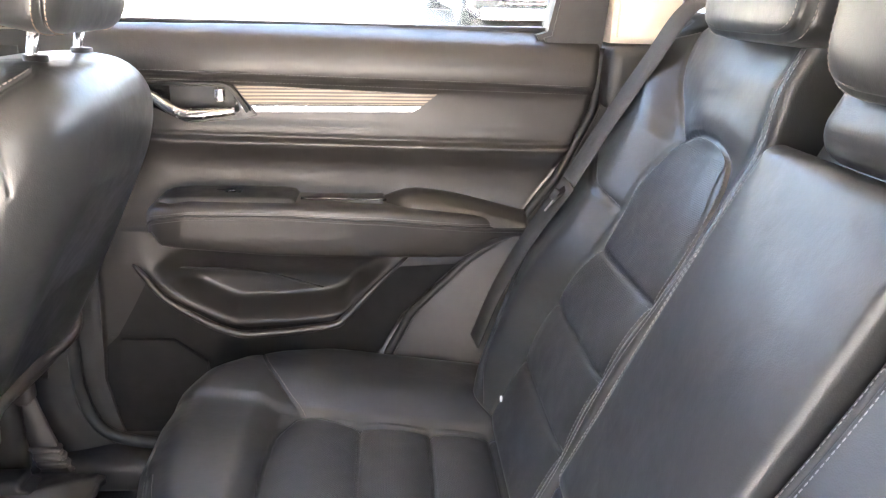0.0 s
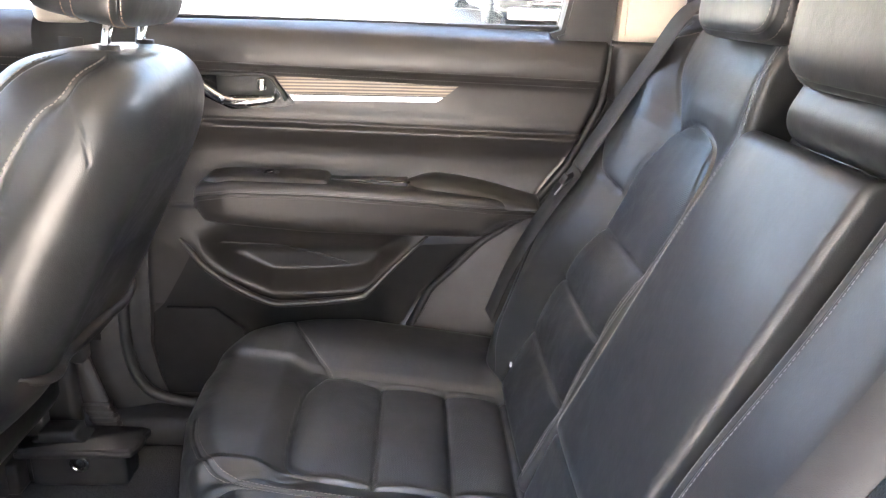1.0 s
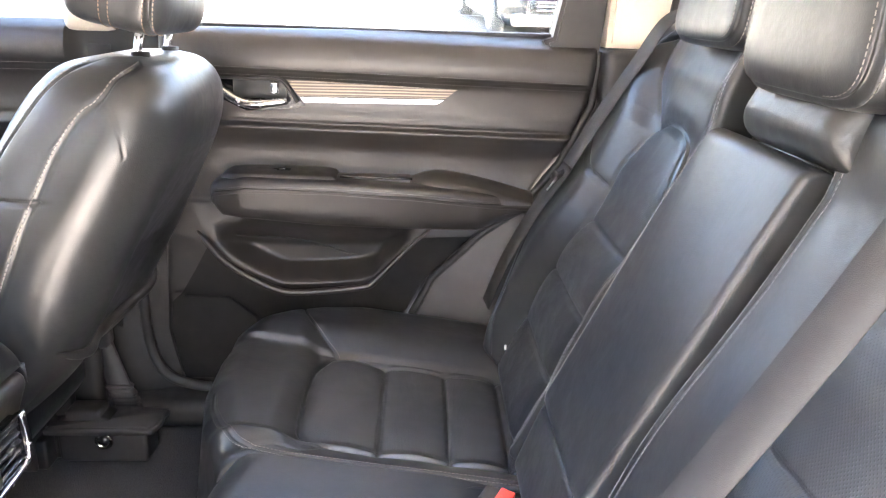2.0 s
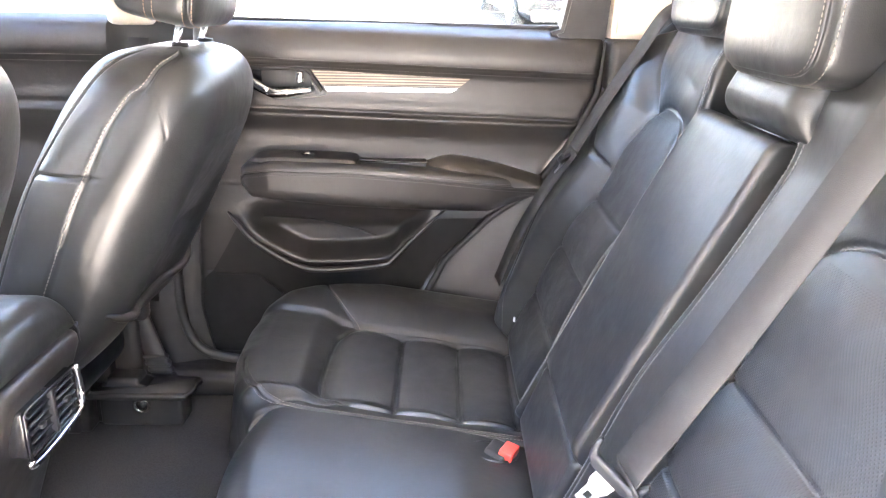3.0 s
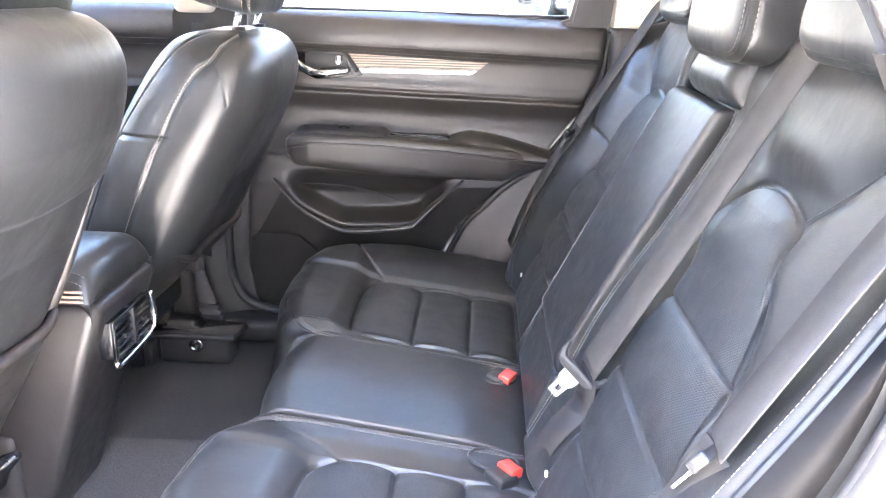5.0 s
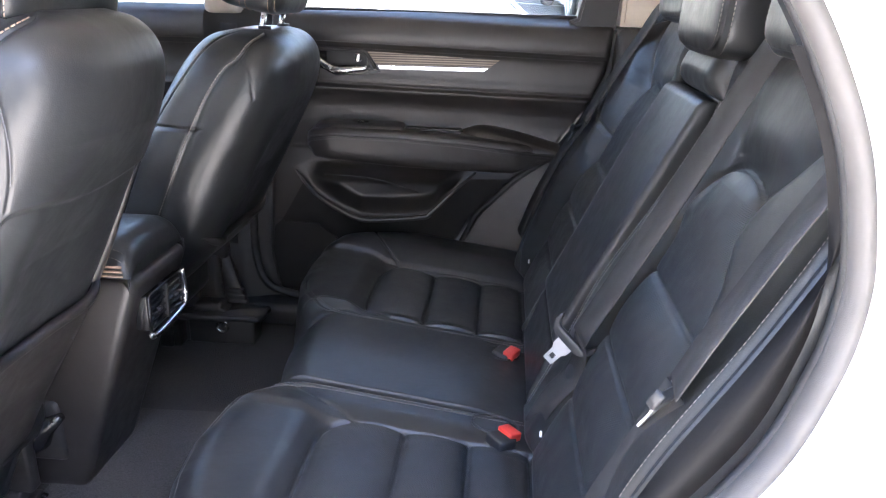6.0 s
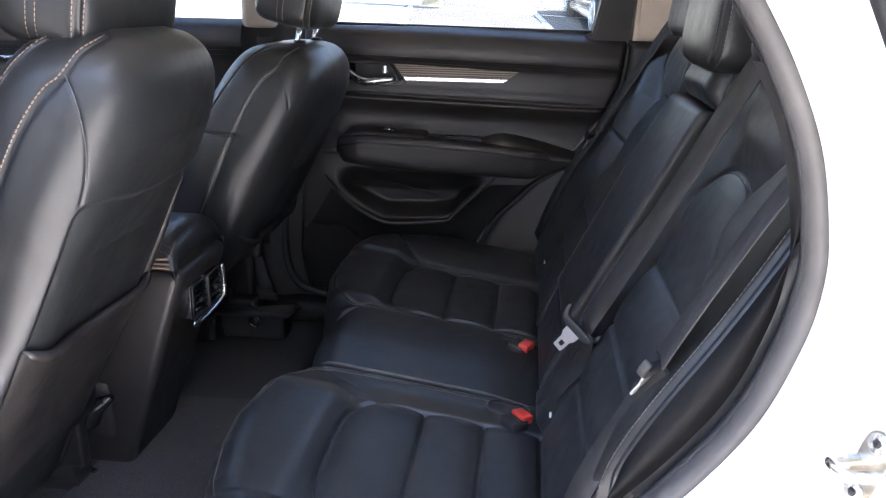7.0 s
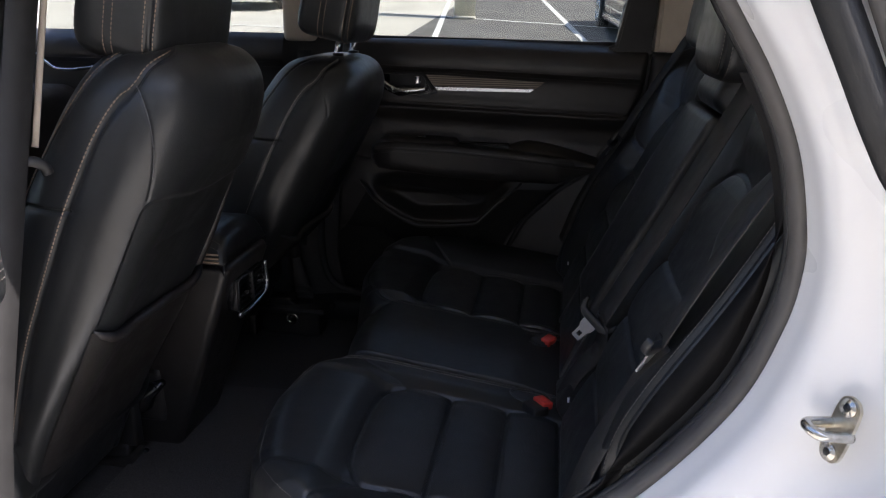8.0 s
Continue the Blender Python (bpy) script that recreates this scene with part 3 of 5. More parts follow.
def cushion(name, y_in, y_out, front, ins, rows, s_ins, shift):
    """One outer seat: y_in is its rim beside the middle, y_out its rim beside the door."""
    sign = 1 if y_out > y_in else -1
    wide = abs(y_out - y_in)
    rim = lookup(front)
    a, b = abs(ins[0] - y_in), abs(ins[1] - y_in)

    def rise(q, s):
        outer = (0.026 if sign > 0 else 0.036) * smooth01((q - b + 0.02) / 0.14)
        inner = 0.006 * smooth01((a - q + 0.005) / 0.05)
        nose = 0.018 * smooth01((s_ins - s + 0.01) / 0.06) * (1 - smooth01((q - b) / 0.14)) * smooth01((q - 0.3 * a) / (0.8 * a))
        cuts = [s_ins] + rows + [0.30]
        puff = sum(0.006 * np.clip(1 - ((s - (c0 + c1) / 2) / ((c1 - c0) / 2)) ** 2, 0, 1) for c0, c1 in zip(cuts[:-1], cuts[1:])) * (q > a) * (q < b)
        return outer + inner + nose + puff - 0.006 * smooth01((q - a) / 0.02) * (1 - smooth01((q - b) / 0.02))

    panel = spline([(a, 0.29), (a, 0.05), (a, s_ins + 0.07), (a + 0.02, s_ins + 0.015), (a + 0.07, s_ins - 0.003), (b - 0.09, s_ins - 0.003), (b - 0.035, s_ins + 0.012), (b, s_ins + 0.045), (b - 0.012, s_ins + 0.16), (b - 0.005, 0.29)], 6)
    corner = spline([(b - 0.002, s_ins + 0.042), (b + 0.05, s_ins + 0.0), (b + 0.11, s_ins - 0.04), (wide - 0.035, s_ins - 0.07)], 6)
    corner[:, 1] = np.maximum(corner[:, 1], rim(corner[:, 0]) + 0.028)
    corner_in = spline([(a + 0.004, s_ins + 0.048), (a - 0.02, s_ins + 0.012), (0.6 * a, s_ins - 0.03), (0.018, s_ins - 0.075)], 6)
    hem = spline([(0.17, float(rim(0.17)) + 0.016), (0.12, float(rim(0.12)) + 0.018), (0.07, float(rim(0.07)) + 0.024), (0.030, float(rim(0.03)) + 0.040), (0.014, -0.150), (0.012, -0.05), (0.012, 0.12), (0.012, 0.28)], 8)
    seams = [(panel, 0.0062, 0.0030, 0.006), (corner, 0.0048 if sign > 0 else 0.0026, 0.0026, 0.003), (corner_in, 0.0015, 0.0035, 0.001), (hem, 0.0025, 0.0022, 0.001)]
    seams += [([(a, c), (b - 0.012, c)], 0.0068, 0.0026, 0.004) for c in rows]
    pad = Pad(CO + YA * y_in, YA * sign, CD, CN, (0.0, wide), rim, lambda q: 0.31 + 0 * q, rise, (0.055, 0.02, 0.010, 0.045), 0.17, turned=True, seams=seams)
    part("seat_cushion", pad.mesh(250, 280), LEATHER, bench)
    v = np.repeat(np.linspace(s_ins + 0.014, 0.27, 110)[:, None], 70, 1)
    u = np.repeat(np.linspace(a + 0.008, b - 0.022, 70)[None], 110, 0)
    u = u + (0.03 * np.maximum(0, 1 - (v - s_ins - 0.01) / 0.05) ** 2) * np.linspace(1, -1, 70)[None]
    part("perforated_panel", (list(pad.place(u, v, 0.0018).reshape(-1, 3)), quads(110, 70)), PERFORATED_FLAT, bench, "finely perforated black leather panel")
    piping = spline([(q, float(rim(q)) + 0.012) for q in np.linspace(0.18, wide - 0.03, 30)], 3)
    lines = [stitches(pad.place, hem, shift=0.006), stitches(pad.place, hem, shift=-0.005), stitches(pad.place, piping)] + ([stitches(pad.place, corner, shift=0.004)] if sign > 0 else [])
    dark = []
    for c in rows:
        for o in (-0.005, 0.005):
            dark.append(stitches(pad.place, [(a + 0.004, c + o), (b - 0.016, c + o)], 0.005, 0.0034, 0.0008))
    part("stitching", join(*lines), THREAD, bench, "pale grey contrast stitching", kind="stuff")
    part("stitching", join(*dark), THREAD_DARK, bench, "dark grey seam stitching", kind="stuff")
    return pad


FAR_SEAT = cushion("far", 0.11, 0.715, [(0.0, -0.235), (0.10, -0.287), (0.20, -0.309), (0.31, -0.313), (0.40, -0.305), (0.46, -0.285), (0.51, -0.245), (0.545, -0.19), (0.582, -0.09), (0.605, 0.02)], (0.165, 0.480), [0.005, 0.125, 0.228], -0.13, 0)
NEAR_SEAT = cushion("near", -0.17, -0.715, [(0.0, -0.235), (0.10, -0.287), (0.20, -0.296), (0.29, -0.288), (0.38, -0.266), (0.43, -0.243), (0.475, -0.203), (0.51, -0.15), (0.535, -0.07), (0.545, 0.04)], (-0.255, -0.575), [0.022, 0.13, 0.232], -0.112, 0)
MID_SEAT = Pad(CO, YA, CD, CN, (-0.170, 0.110), lambda y: -0.235 + 0.018 * ((y + 0.03) / 0.14) ** 2, lambda y: 0.31 + 0 * y, lambda y, s: 0.012 + 0.004 * np.exp(-((y + 0.03) / 0.1) ** 2) - 0.02 * smooth01((s - 0.1) / 0.2), (0.05, 0.02, 0.006, 0.006), 0.17, turned=True)
part("middle_cushion", MID_SEAT.mesh(60, 110), LEATHER, bench)
part("base", box((-0.20, -0.66, FLOOR + 0.004), (0.36, 0.64, 0.47), 0.03, 3), CARPET, bench, "dark carpeted seat base")

# ---- front seats ----
LEVELS = [0.40, 0.50, 0.60, 0.775, 0.894, 1.023, 1.126, 1.190, 1.232, 1.258, 1.270]
SEAM_X = smooth_lookup(list(zip(LEVELS, [-0.760, -0.725, -0.692, -0.629, -0.579, -0.521, -0.469, -0.440, -0.428, -0.425, -0.424])))
HALF = smooth_lookup(list(zip(LEVELS, [0.190, 0.205, 0.222, 0.238, 0.240, 0.234, 0.218, 0.200, 0.176, 0.142, 0.095])))
REAR = smooth_lookup(list(zip(LEVELS, [0.020, 0.030, 0.052, 0.103, 0.124, 0.132, 0.127, 0.114, 0.095, 0.069, 0.035])))
FORE = smooth_lookup(list(zip(LEVELS, [0.12, 0.13, 0.14, 0.155, 0.160, 0.160, 0.155, 0.145, 0.125, 0.095, 0.045])))

SCOOP = lookup([(0.55, 0.0), (0.66, 0.022), (0.95, 0.030), (1.05, 0.012), (1.12, 0.0)])
ROUND = 0.66
BROW = spline([(0.60, 1.02), (0.64, 1.035), (0.74, 1.050), (1.1, 1.052), (1.57, 1.04), (math.pi - 1.1, 1.052), (math.pi - 0.74, 1.050), (math.pi - 0.64, 1.035), (math.pi - 0.60, 1.02)], 8)


def seat_skin(a, z, lift=0.0, slim=1.0):
    """A point of the front backrest: a is the angle round it (0 inboard side, 90 degrees the rear), z the height."""
    a, z = np.asarray(a, float), np.asarray(z, float)
    c, s = np.cos(a), np.sin(a)
    w, b = HALF(z) * slim + lift, np.where(s >= 0, REAR(z), FORE(z)) + lift
    e = np.where(s >= 0, ROUND, 0.62)
    y = w * np.sign(c) * np.abs(c) ** e
    x = SEAM_X(z) + b * (1 if slim > 0.95 else 0.92) * np.sign(s) * np.abs(s) ** e
    x = x - SCOOP(z) * np.exp(-((y / 0.115) ** 4)) * (s > 0)  # knee hollow
    return np.stack([x, y, z + 0 * x], -1)


def front_seat(at, side, label, slim, panelled):
    """at: offset from the nominal place; side: +1 if its window side is towards +y; panelled: with a sunken rear panel."""
    dx, dy, dz = at
    root = thing("front_seat", (-0.85 + dx, dy, FLOOR), label, "car seat", "front seats")
    shift = np.array([dx, dy, dz])
    zs = np.r_[np.linspace(0.40, 0.9, 110), np.linspace(0.903, 1.2, 150), np.linspace(1.2015, 1.270, 44)]
    angles = np.linspace(0, 2 * math.pi, 460, endpoint=False)
    arc = lambda pts: spline(pts, 8)  # noqa: E731
    out, inn = (0.0, math.pi) if side > 0 else (math.pi, 0.0)
    mirror = lambda line: np.stack([math.pi - line[:, 0], line[:, 1]], 1)  # noqa: E731
    run = arc([(-0.03, 0.62), (-0.03, 0.8), (-0.03, 0.95), (-0.04, 1.06), (-0.05, 1.135), (-0.02, 1.19), (0.04, 1.222), (0.14, 1.245), (0.5, 1.262)])
    lead = arc([(-0.62, 0.62), (-0.60, 0.8), (-0.62, 0.95), (-0.68, 1.07), (-0.62, 1.13), (-0.54, 1.18), (-0.46, 1.225), (-0.36, 1.250), (-0.2, 1.264)])
    flank, fore = [run, mirror(run)], [lead, mirror(lead)]
    tuck = arc([(0.03, 1.216), (0.16, 1.192), (0.33, 1.158), (0.47, 1.125), (0.60, 1.085), (0.66, 1.052)])
    tuck = tuck if panelled else tuck[:int(len(tuck) * 0.55)]
    dart = [tuck, mirror(tuck)]
    zc = 1.033 if panelled else 1.074
    cross = [arc([(-0.66, zc), (-0.4, zc + 0.001), (-0.03, zc)]), arc([(math.pi + 0.66, zc), (math.pi + 0.4, zc + 0.001), (math.pi + 0.03, zc)])]
    A, Z = np.meshgrid(angles, zs, indexing="ij")
    fall = 0 * A
    for line in flank + fore + dart + cross:
        for turn in (0, 2 * math.pi):
            deep = (0.0016 if panelled else 0.0010) if line is dart[0] or line is dart[1] else 0.0055
            fall -= deep * np.exp(-((near_line(A * 0.2, Z, np.stack([(line[:, 0] + turn) * 0.2, line[:, 1]], 1)) / 0.0036) ** 2))
    if panelled:
        fall -= 0.0075 * smooth01((np.interp(A, BROW[:, 0], BROW[:, 1]) - Z) / 0.012) * smooth01((A - 0.62) / 0.05) * smooth01((math.pi - 0.62 - A) / 0.05)
    soft_fold = lambda u, v: 0.0022 * np.sin(u * 3 + v * 9) * smooth01((v - 0.6) / 0.2) * smooth01(np.sin(u) * 8)  # noqa: E731
    lean = lambda z: 0 if panelled else 0.100 * smooth01((0.80 - z) / 0.26)  # noqa: E731
    place = lambda u, v, lift=0.0: seat_skin(u, v, lift + soft_fold(np.asarray(u, float), np.asarray(v, float)), slim) + shift - np.array([1.0, 0, 0]) * np.asarray(lean(np.asarray(v, float)))[..., None]  # noqa: E731
    skin = place(A, Z, fall)
    verts = list(skin.reshape(-1, 3))
    n, m = skin.shape[:2]
    faces = quads(n, m, True, False) + [tuple(i * m for i in range(n)), tuple(i * m + m - 1 for i in range(n))]
    back = part("backrest", (verts, faces), LEATHER, root)
    threads = []
    for line in (run, lead):
        for o in (0.0055,):
            for way in (line, mirror(line)):
                p = place(way[:, 0], way[:, 1], 0.0)
                p = np.array(spline(p[::3], 8))
                a0 = np.interp(np.linspace(0, 1, len(p)), np.linspace(0, 1, len(way)), way[:, 0])
                z0 = np.interp(np.linspace(0, 1, len(p)), np.linspace(0, 1, len(way)), way[:, 1])
                p = place(a0, z0, 0.0)
                t = np.gradient(p, axis=0)
                nrm = place(a0, z0, 0.01) - p + np.array([0, 0, 0.004])
                side_way = np.cross(nrm, t)
                p = p + side_way / (np.linalg.norm(side_way, axis=1)[:, None] + 1e-9) * o
                run_3d = np.r_[0, np.cumsum(np.linalg.norm(np.diff(p, axis=0), axis=1))]
                at = lambda u, v, lift, p=p, r=run_3d: np.stack([np.interp(u, r, p[:, k]) for k in range(3)], -1)  # noqa: E731
                threads.append(stitches(at, np.stack([run_3d, 0 * run_3d], 1), 0.0072, 0.0050, 0.0019))
    part("stitching", join(*threads), THREAD_TAN if panelled else THREAD, back, "tan contrast stitching" if panelled else "taupe contrast stitching", kind="stuff")
    if panelled:
        part("stitching", join(*[stitches(place, line[:int(len(line) * 0.85)], 0.0070, 0.0046, 0.0016) for line in dart]), THREAD_DARK, back, "dark grey dart stitching", kind="stuff")
    # map pocket: a flat panel laid on the rear with a rounded welt along its opening
    pa = np.linspace(0.60, math.pi - 0.60, 50)
    dip = lambda a: 0.834 - 0.040 * np.sin((a - 0.60) / (math.pi - 1.20) * math.pi)  # noqa: E731
    U = np.repeat(pa[:, None], 24, 1)
    V = np.stack([np.linspace(0.53, float(dip(a)), 24) for a in pa])
    pocket = part("map_pocket", (list(place(U, V, 0.006).reshape(-1, 3)), quads(50, 24)), SOFT, back, "soft black map pocket")
    part("welt", tube(place(pa, dip(pa), 0.006 - 0.008 * np.abs((pa - math.pi / 2) / (math.pi / 2 - 0.6)) ** 4), 0.0095 - 0.006 * np.abs((pa - math.pi / 2) / (math.pi / 2 - 0.6)) ** 4, 10, up=(1, 0, 0)), SOFT, pocket)
    if panelled:
        edge_z = np.linspace(0.60, 1.03, 40)
        part("back_panel_welt", tube(place(np.full(40, 0.66), edge_z, -0.004), np.interp(edge_z, [0.60, 0.9, 1.03], [0.010, 0.009, 0.002]), 8, up=(1, 0, 0)), SOFT, back, "rounded edge of the rear panel")
    hx, hy = -0.474 + dx, dy
    head = headrest(root, (hx + (0.010 if panelled else 0.066), hy + (0.008 if panelled else 0), 1.338 if panelled else 1.350), (0.265, 0.158, 0.212), 12, (-0.006, 0.055), (-0.07, 0.07), drop=0.075, back_set=0.0 if panelled else 0.028, thread=THREAD_TAN)
    for y in (-0.07, 0.07):
        part("post_sleeve", tube([(hx + 0.018 + (0 if panelled else 0.05), dy + y, 1.215 + dz), (hx + 0.020 + (0 if panelled else 0.05), dy + y, 1.276 + dz)], 0.014, 16, up=(0, 1, 0)), PLASTIC, root, "black plastic post sleeve")
    # squab, shields, rails
    bm = box((-1.22 + dx, dy - 0.25, 0.47), (-0.70 + dx, dy + 0.25, 0.62), 0.05, 4)
    part("seat_squab", bm, LEATHER, root)
    part("side_shield", box((-1.15 + dx, dy + side * 0.255 - 0.02, 0.40), (-0.68 + dx, dy + side * 0.255 + 0.02, 0.56), 0.018, 3), PLASTIC, root, "black plastic seat side shield")
    part("side_shield", box((-1.15 + dx, dy - side * 0.255 - 0.02, 0.40), (-0.68 + dx, dy - side * 0.255 + 0.02, 0.54), 0.018, 3), PLASTIC, root, "black plastic seat side shield")
    for y in (-0.19, 0.19):
        part("rail", box((-1.25 + dx, dy + y - 0.022, FLOOR), (-0.74 + dx, dy + y + 0.022, FLOOR + 0.045), 0.006), PLASTIC, root, "dark metal seat rail")
        if y * side > 0:
            part("rail_cover", box((-0.80 + dx, dy + y - 0.035, FLOOR), (-0.71 + dx, dy + y + 0.035, FLOOR + 0.06), 0.012, 3), PLASTIC, root, "black plastic rail end cover")
        part("seat_leg", box((-0.80 + dx, dy + y - 0.015, FLOOR + 0.04), (-0.72 + dx, dy + y + 0.015, 0.50), 0.006), PLASTIC, root)
    return root


near_front = front_seat((0.018, -0.378, -0.008), -1, "black leather front seat with headrest and map pocket", 0.85, True)
far_front = front_seat((0.040, 0.385, -0.062), 1, "black leather front seat set further back on its rail", 1.0, False)
lever = part("recline_lever", tube([(-0.735, -0.152, 0.435), (-0.712, -0.152, 0.462), (-0.69, -0.152, 0.485), (-0.652, -0.155, 0.514)], [0.020, 0.030, 0.019, 0.008], 14), PIANO, near_front, "shiny black recline joint")
part("seat_bracket", moved(box((-0.05, -0.03, -0.012), (0.05, 0.03, 0.012), 0.004, 2), pose(-0.755, -0.195, 0.335, 0, -8, 0)), PLASTIC, near_front, "black metal seat bracket")
part("seat_bracket", moved(box((-0.018, -0.006, -0.035), (0.018, 0.006, 0.035), 0.003, 2), pose(-0.722, -0.172, 0.315, 0, 15, 0)), PIANO, near_front, "black metal seat bracket")

# ---- centre console ----
console = thing("centre_console", (-0.55, -0.03, FLOOR), "black centre console with leather lid and rear air vents", "centre console")
YC = -0.03
cb = box((-1.25, YC - 0.115, FLOOR), (-0.482, YC + 0.115, 0.795), 0.022, 4)
for v in cb.verts:
    if v.co.x > -0.7:
        k = max(0.0, (0.68 - v.co.z) / 0.35)
        v.co.x -= 0.16 * k
        v.co.y = YC + (v.co.y - YC) * (1 - 0.12 * k)
part("body", cb, SOFT, console)
lid = Pad((0, 0, 0.812), YA, (1, 0, 0), (0, 0, 1), (-0.90, -0.488), lambda x: YC - 0.118 + 0 * x, lambda x: YC + 0.118 + 0 * x,
          lambda y, x: 0.056 - 0.06 * ((y - YC) / 0.118) ** 2 * 0.3, (0.045, 0.045, 0.03, 0.04), 0.012)
part("lid", lid.mesh(60, 50), LEATHER, console, "padded black leather lid")
part("stitching", join(stitches(lid.place, [(YC - 0.098, x) for x in np.linspace(-0.89, -0.50, 20)]), stitches(lid.place, [(YC - 0.108, x) for x in np.linspace(-0.89, -0.50, 20)])), THREAD, console, "pale grey contrast stitching", kind="stuff")
for z in (0.805, 0.814, 0.823):
    part("lid_piping", tube([(x, YC - 0.1185 - 0.0015 * (z - 0.80) / 0.02, z) for x in np.linspace(-0.86, -0.497, 12)], 0.0024, 8), THREAD_TAN, console, "tan piping along the lid")
VX, VY0, VY1, VZ0, VZ1 = -0.478, -0.108, 0.040, 0.672, 0.752
vent = part("air_vent", box((VX - 0.03, VY0 + 0.004, VZ0 + 0.006), (VX - 0.004, VY1 - 0.004, VZ1 - 0.004), 0.003), PIANO, console, "twin rear air vents in black plastic")
frame_line = spline([(VX + 0.004, VY1 - 0.004, VZ1), (VX + 0.005, VY1, VZ0 + 0.03), (VX + 0.004, VY1 - 0.012, VZ0 + 0.006), (VX + 0.002, (VY0 + VY1) / 2, VZ0 - 0.004), (VX, VY0 + 0.010, VZ0 - 0.006), (VX, VY0, VZ0 + 0.004)], 8)
part("chrome_surround", tube(frame_line, 0.0050, 10, up=(1, 0, 0)), CHROME, vent, "bright chrome vent surround")
part("divider", box((VX - 0.012, (VY0 + VY1) / 2 - 0.004, VZ0 + 0.006), (VX + 0.004, (VY0 + VY1) / 2 + 0.004, VZ1 - 0.002), 0.002), PLASTIC, vent)
for half in (0, 1):
    y0 = VY0 + 0.010 if half == 0 else (VY0 + VY1) / 2 + 0.008
    y1 = (VY0 + VY1) / 2 - 0.008 if half == 0 else VY1 - 0.010
    for k in range(5):
        z = VZ0 + 0.014 + k * 0.0132
        slat = moved(box((-0.009, y0, -0.0013), (0.005, y1, 0.0013), 0.001), pose(VX - 0.002, 0, z, 0, 26, 0))
        part("slat", slat, PIANO, vent)
    part("vent_tab", box((VX - 0.002, (y0 + y1) / 2 - 0.006, VZ0 + 0.036), (VX + 0.006, (y0 + y1) / 2 + 0.006, VZ0 + 0.043), 0.002), PLASTIC, vent, "small vent tab")
bezel = [(VY0 + 0.002, VZ0 + 0.002), (VY1 - 0.002, VZ0 + 0.006), (VY1 - 0.003, VZ1 - 0.001), (VY0 + 0.001, VZ1 - 0.001)]
part("vent_bezel", tube([(VX + 0.001, y, z) for (ya, za), (yb, zb) in zip(bezel, bezel[1:] + bezel[:1]) for y, z in [(ya + (yb - ya) * t, za + (zb - za) * t) for t in (0.04, 0.5, 0.96)]], 0.0032, 8, up=(1, 0, 0), closed=True), PIANO, vent, "gloss black vent bezel")

# ---- far rear door ----
door = thing("car_door", (-0.05, 0.72, 0.45), "closed rear car door with leather armrest, wood trim and map pocket", "car door", "far side doors")
XL = lookup([(0.40, -0.50), (0.46, -0.512), (0.55, -0.525), (0.65, -0.512), (0.79, -0.498), (0.88, -0.478), (0.95, -0.470), (1.26, -0.470)])
XR = lookup([(0.40, 0.02), (0.50, 0.025), (0.598, 0.043), (0.69, 0.088), (0.80, 0.196), (0.857, 0.281), (0.967, 0.366), (1.093, 0.425), (1.192, 0.433), (1.26, 0.44)])
PROFILE = smooth_lookup([(0.40, 0.0), (0.46, 0.006), (0.60, 0.013), (0.68, 0.024), (0.76, 0.030), (0.80, 0.034), (0.86, 0.030), (0.93, 0.016), (0.965, 0.016), (0.990, 0.020), (1.010, 0.030), (1.022, 0.0385), (1.030, 0.042), (1.0345, 0.041), (1.038, 0.030), (1.041, 0.026), (1.046, 0.030), (1.060, 0.031), (1.080, 0.029), (1.125, 0.034), (1.142, 0.044), (1.150, 0.052), (1.175, 0.056), (1.205, 0.050), (1.222, 0.038), (1.232, 0.016), (1.238, 0.0)])
POCKET = [(-0.405, 0.795), (-0.366, 0.741), (-0.265, 0.682), (-0.222, 0.672), (-0.057, 0.685), (0.0, 0.736), (0.088, 0.815)]
POCKET_LOW = spline(POCKET, 8)


def door_in(x, z, lift=0.0):
    """A point of the door's inner face, z measured at the armrest's own slope."""
    tilt = z + 0.012 * smooth01((z - 0.8) / 0.3) * (x + 0.03) / 0.4
    d = PROFILE(tilt)
    low = np.interp(x, POCKET_LOW[:, 0], POCKET_LOW[:, 1])
    inside = smooth01((z - low - 0.002) / 0.045) * smooth01((0.838 - z) / 0.085) * smooth01((x + 0.41) / 0.10) * smooth01((0.09 - x) / 0.08)
    d = d - 0.058 * inside
    d = d - 0.0035 * np.exp(-((near_line(x, z, [(-0.52, 0.875), (-0.37, 0.873)]) / 0.003) ** 2))
    d = d - 0.003 * np.exp(-((near_line(x, z, [(-0.49, 0.648), (-0.365, 0.646), (-0.30, 0.59), (-0.26, 0.5)]) / 0.003) ** 2))
    d = d - 0.003 * np.exp(-(np.abs(tilt - 1.1425) / 0.0025) ** 2)
    edge = np.minimum(x - XL(z), XR(z) - x)
    d = d - rolled(np.maximum(edge, 0), 0.018)
    return np.stack([x + 0 * d, 0.748 - d - lift, z + 0 * d], -1)


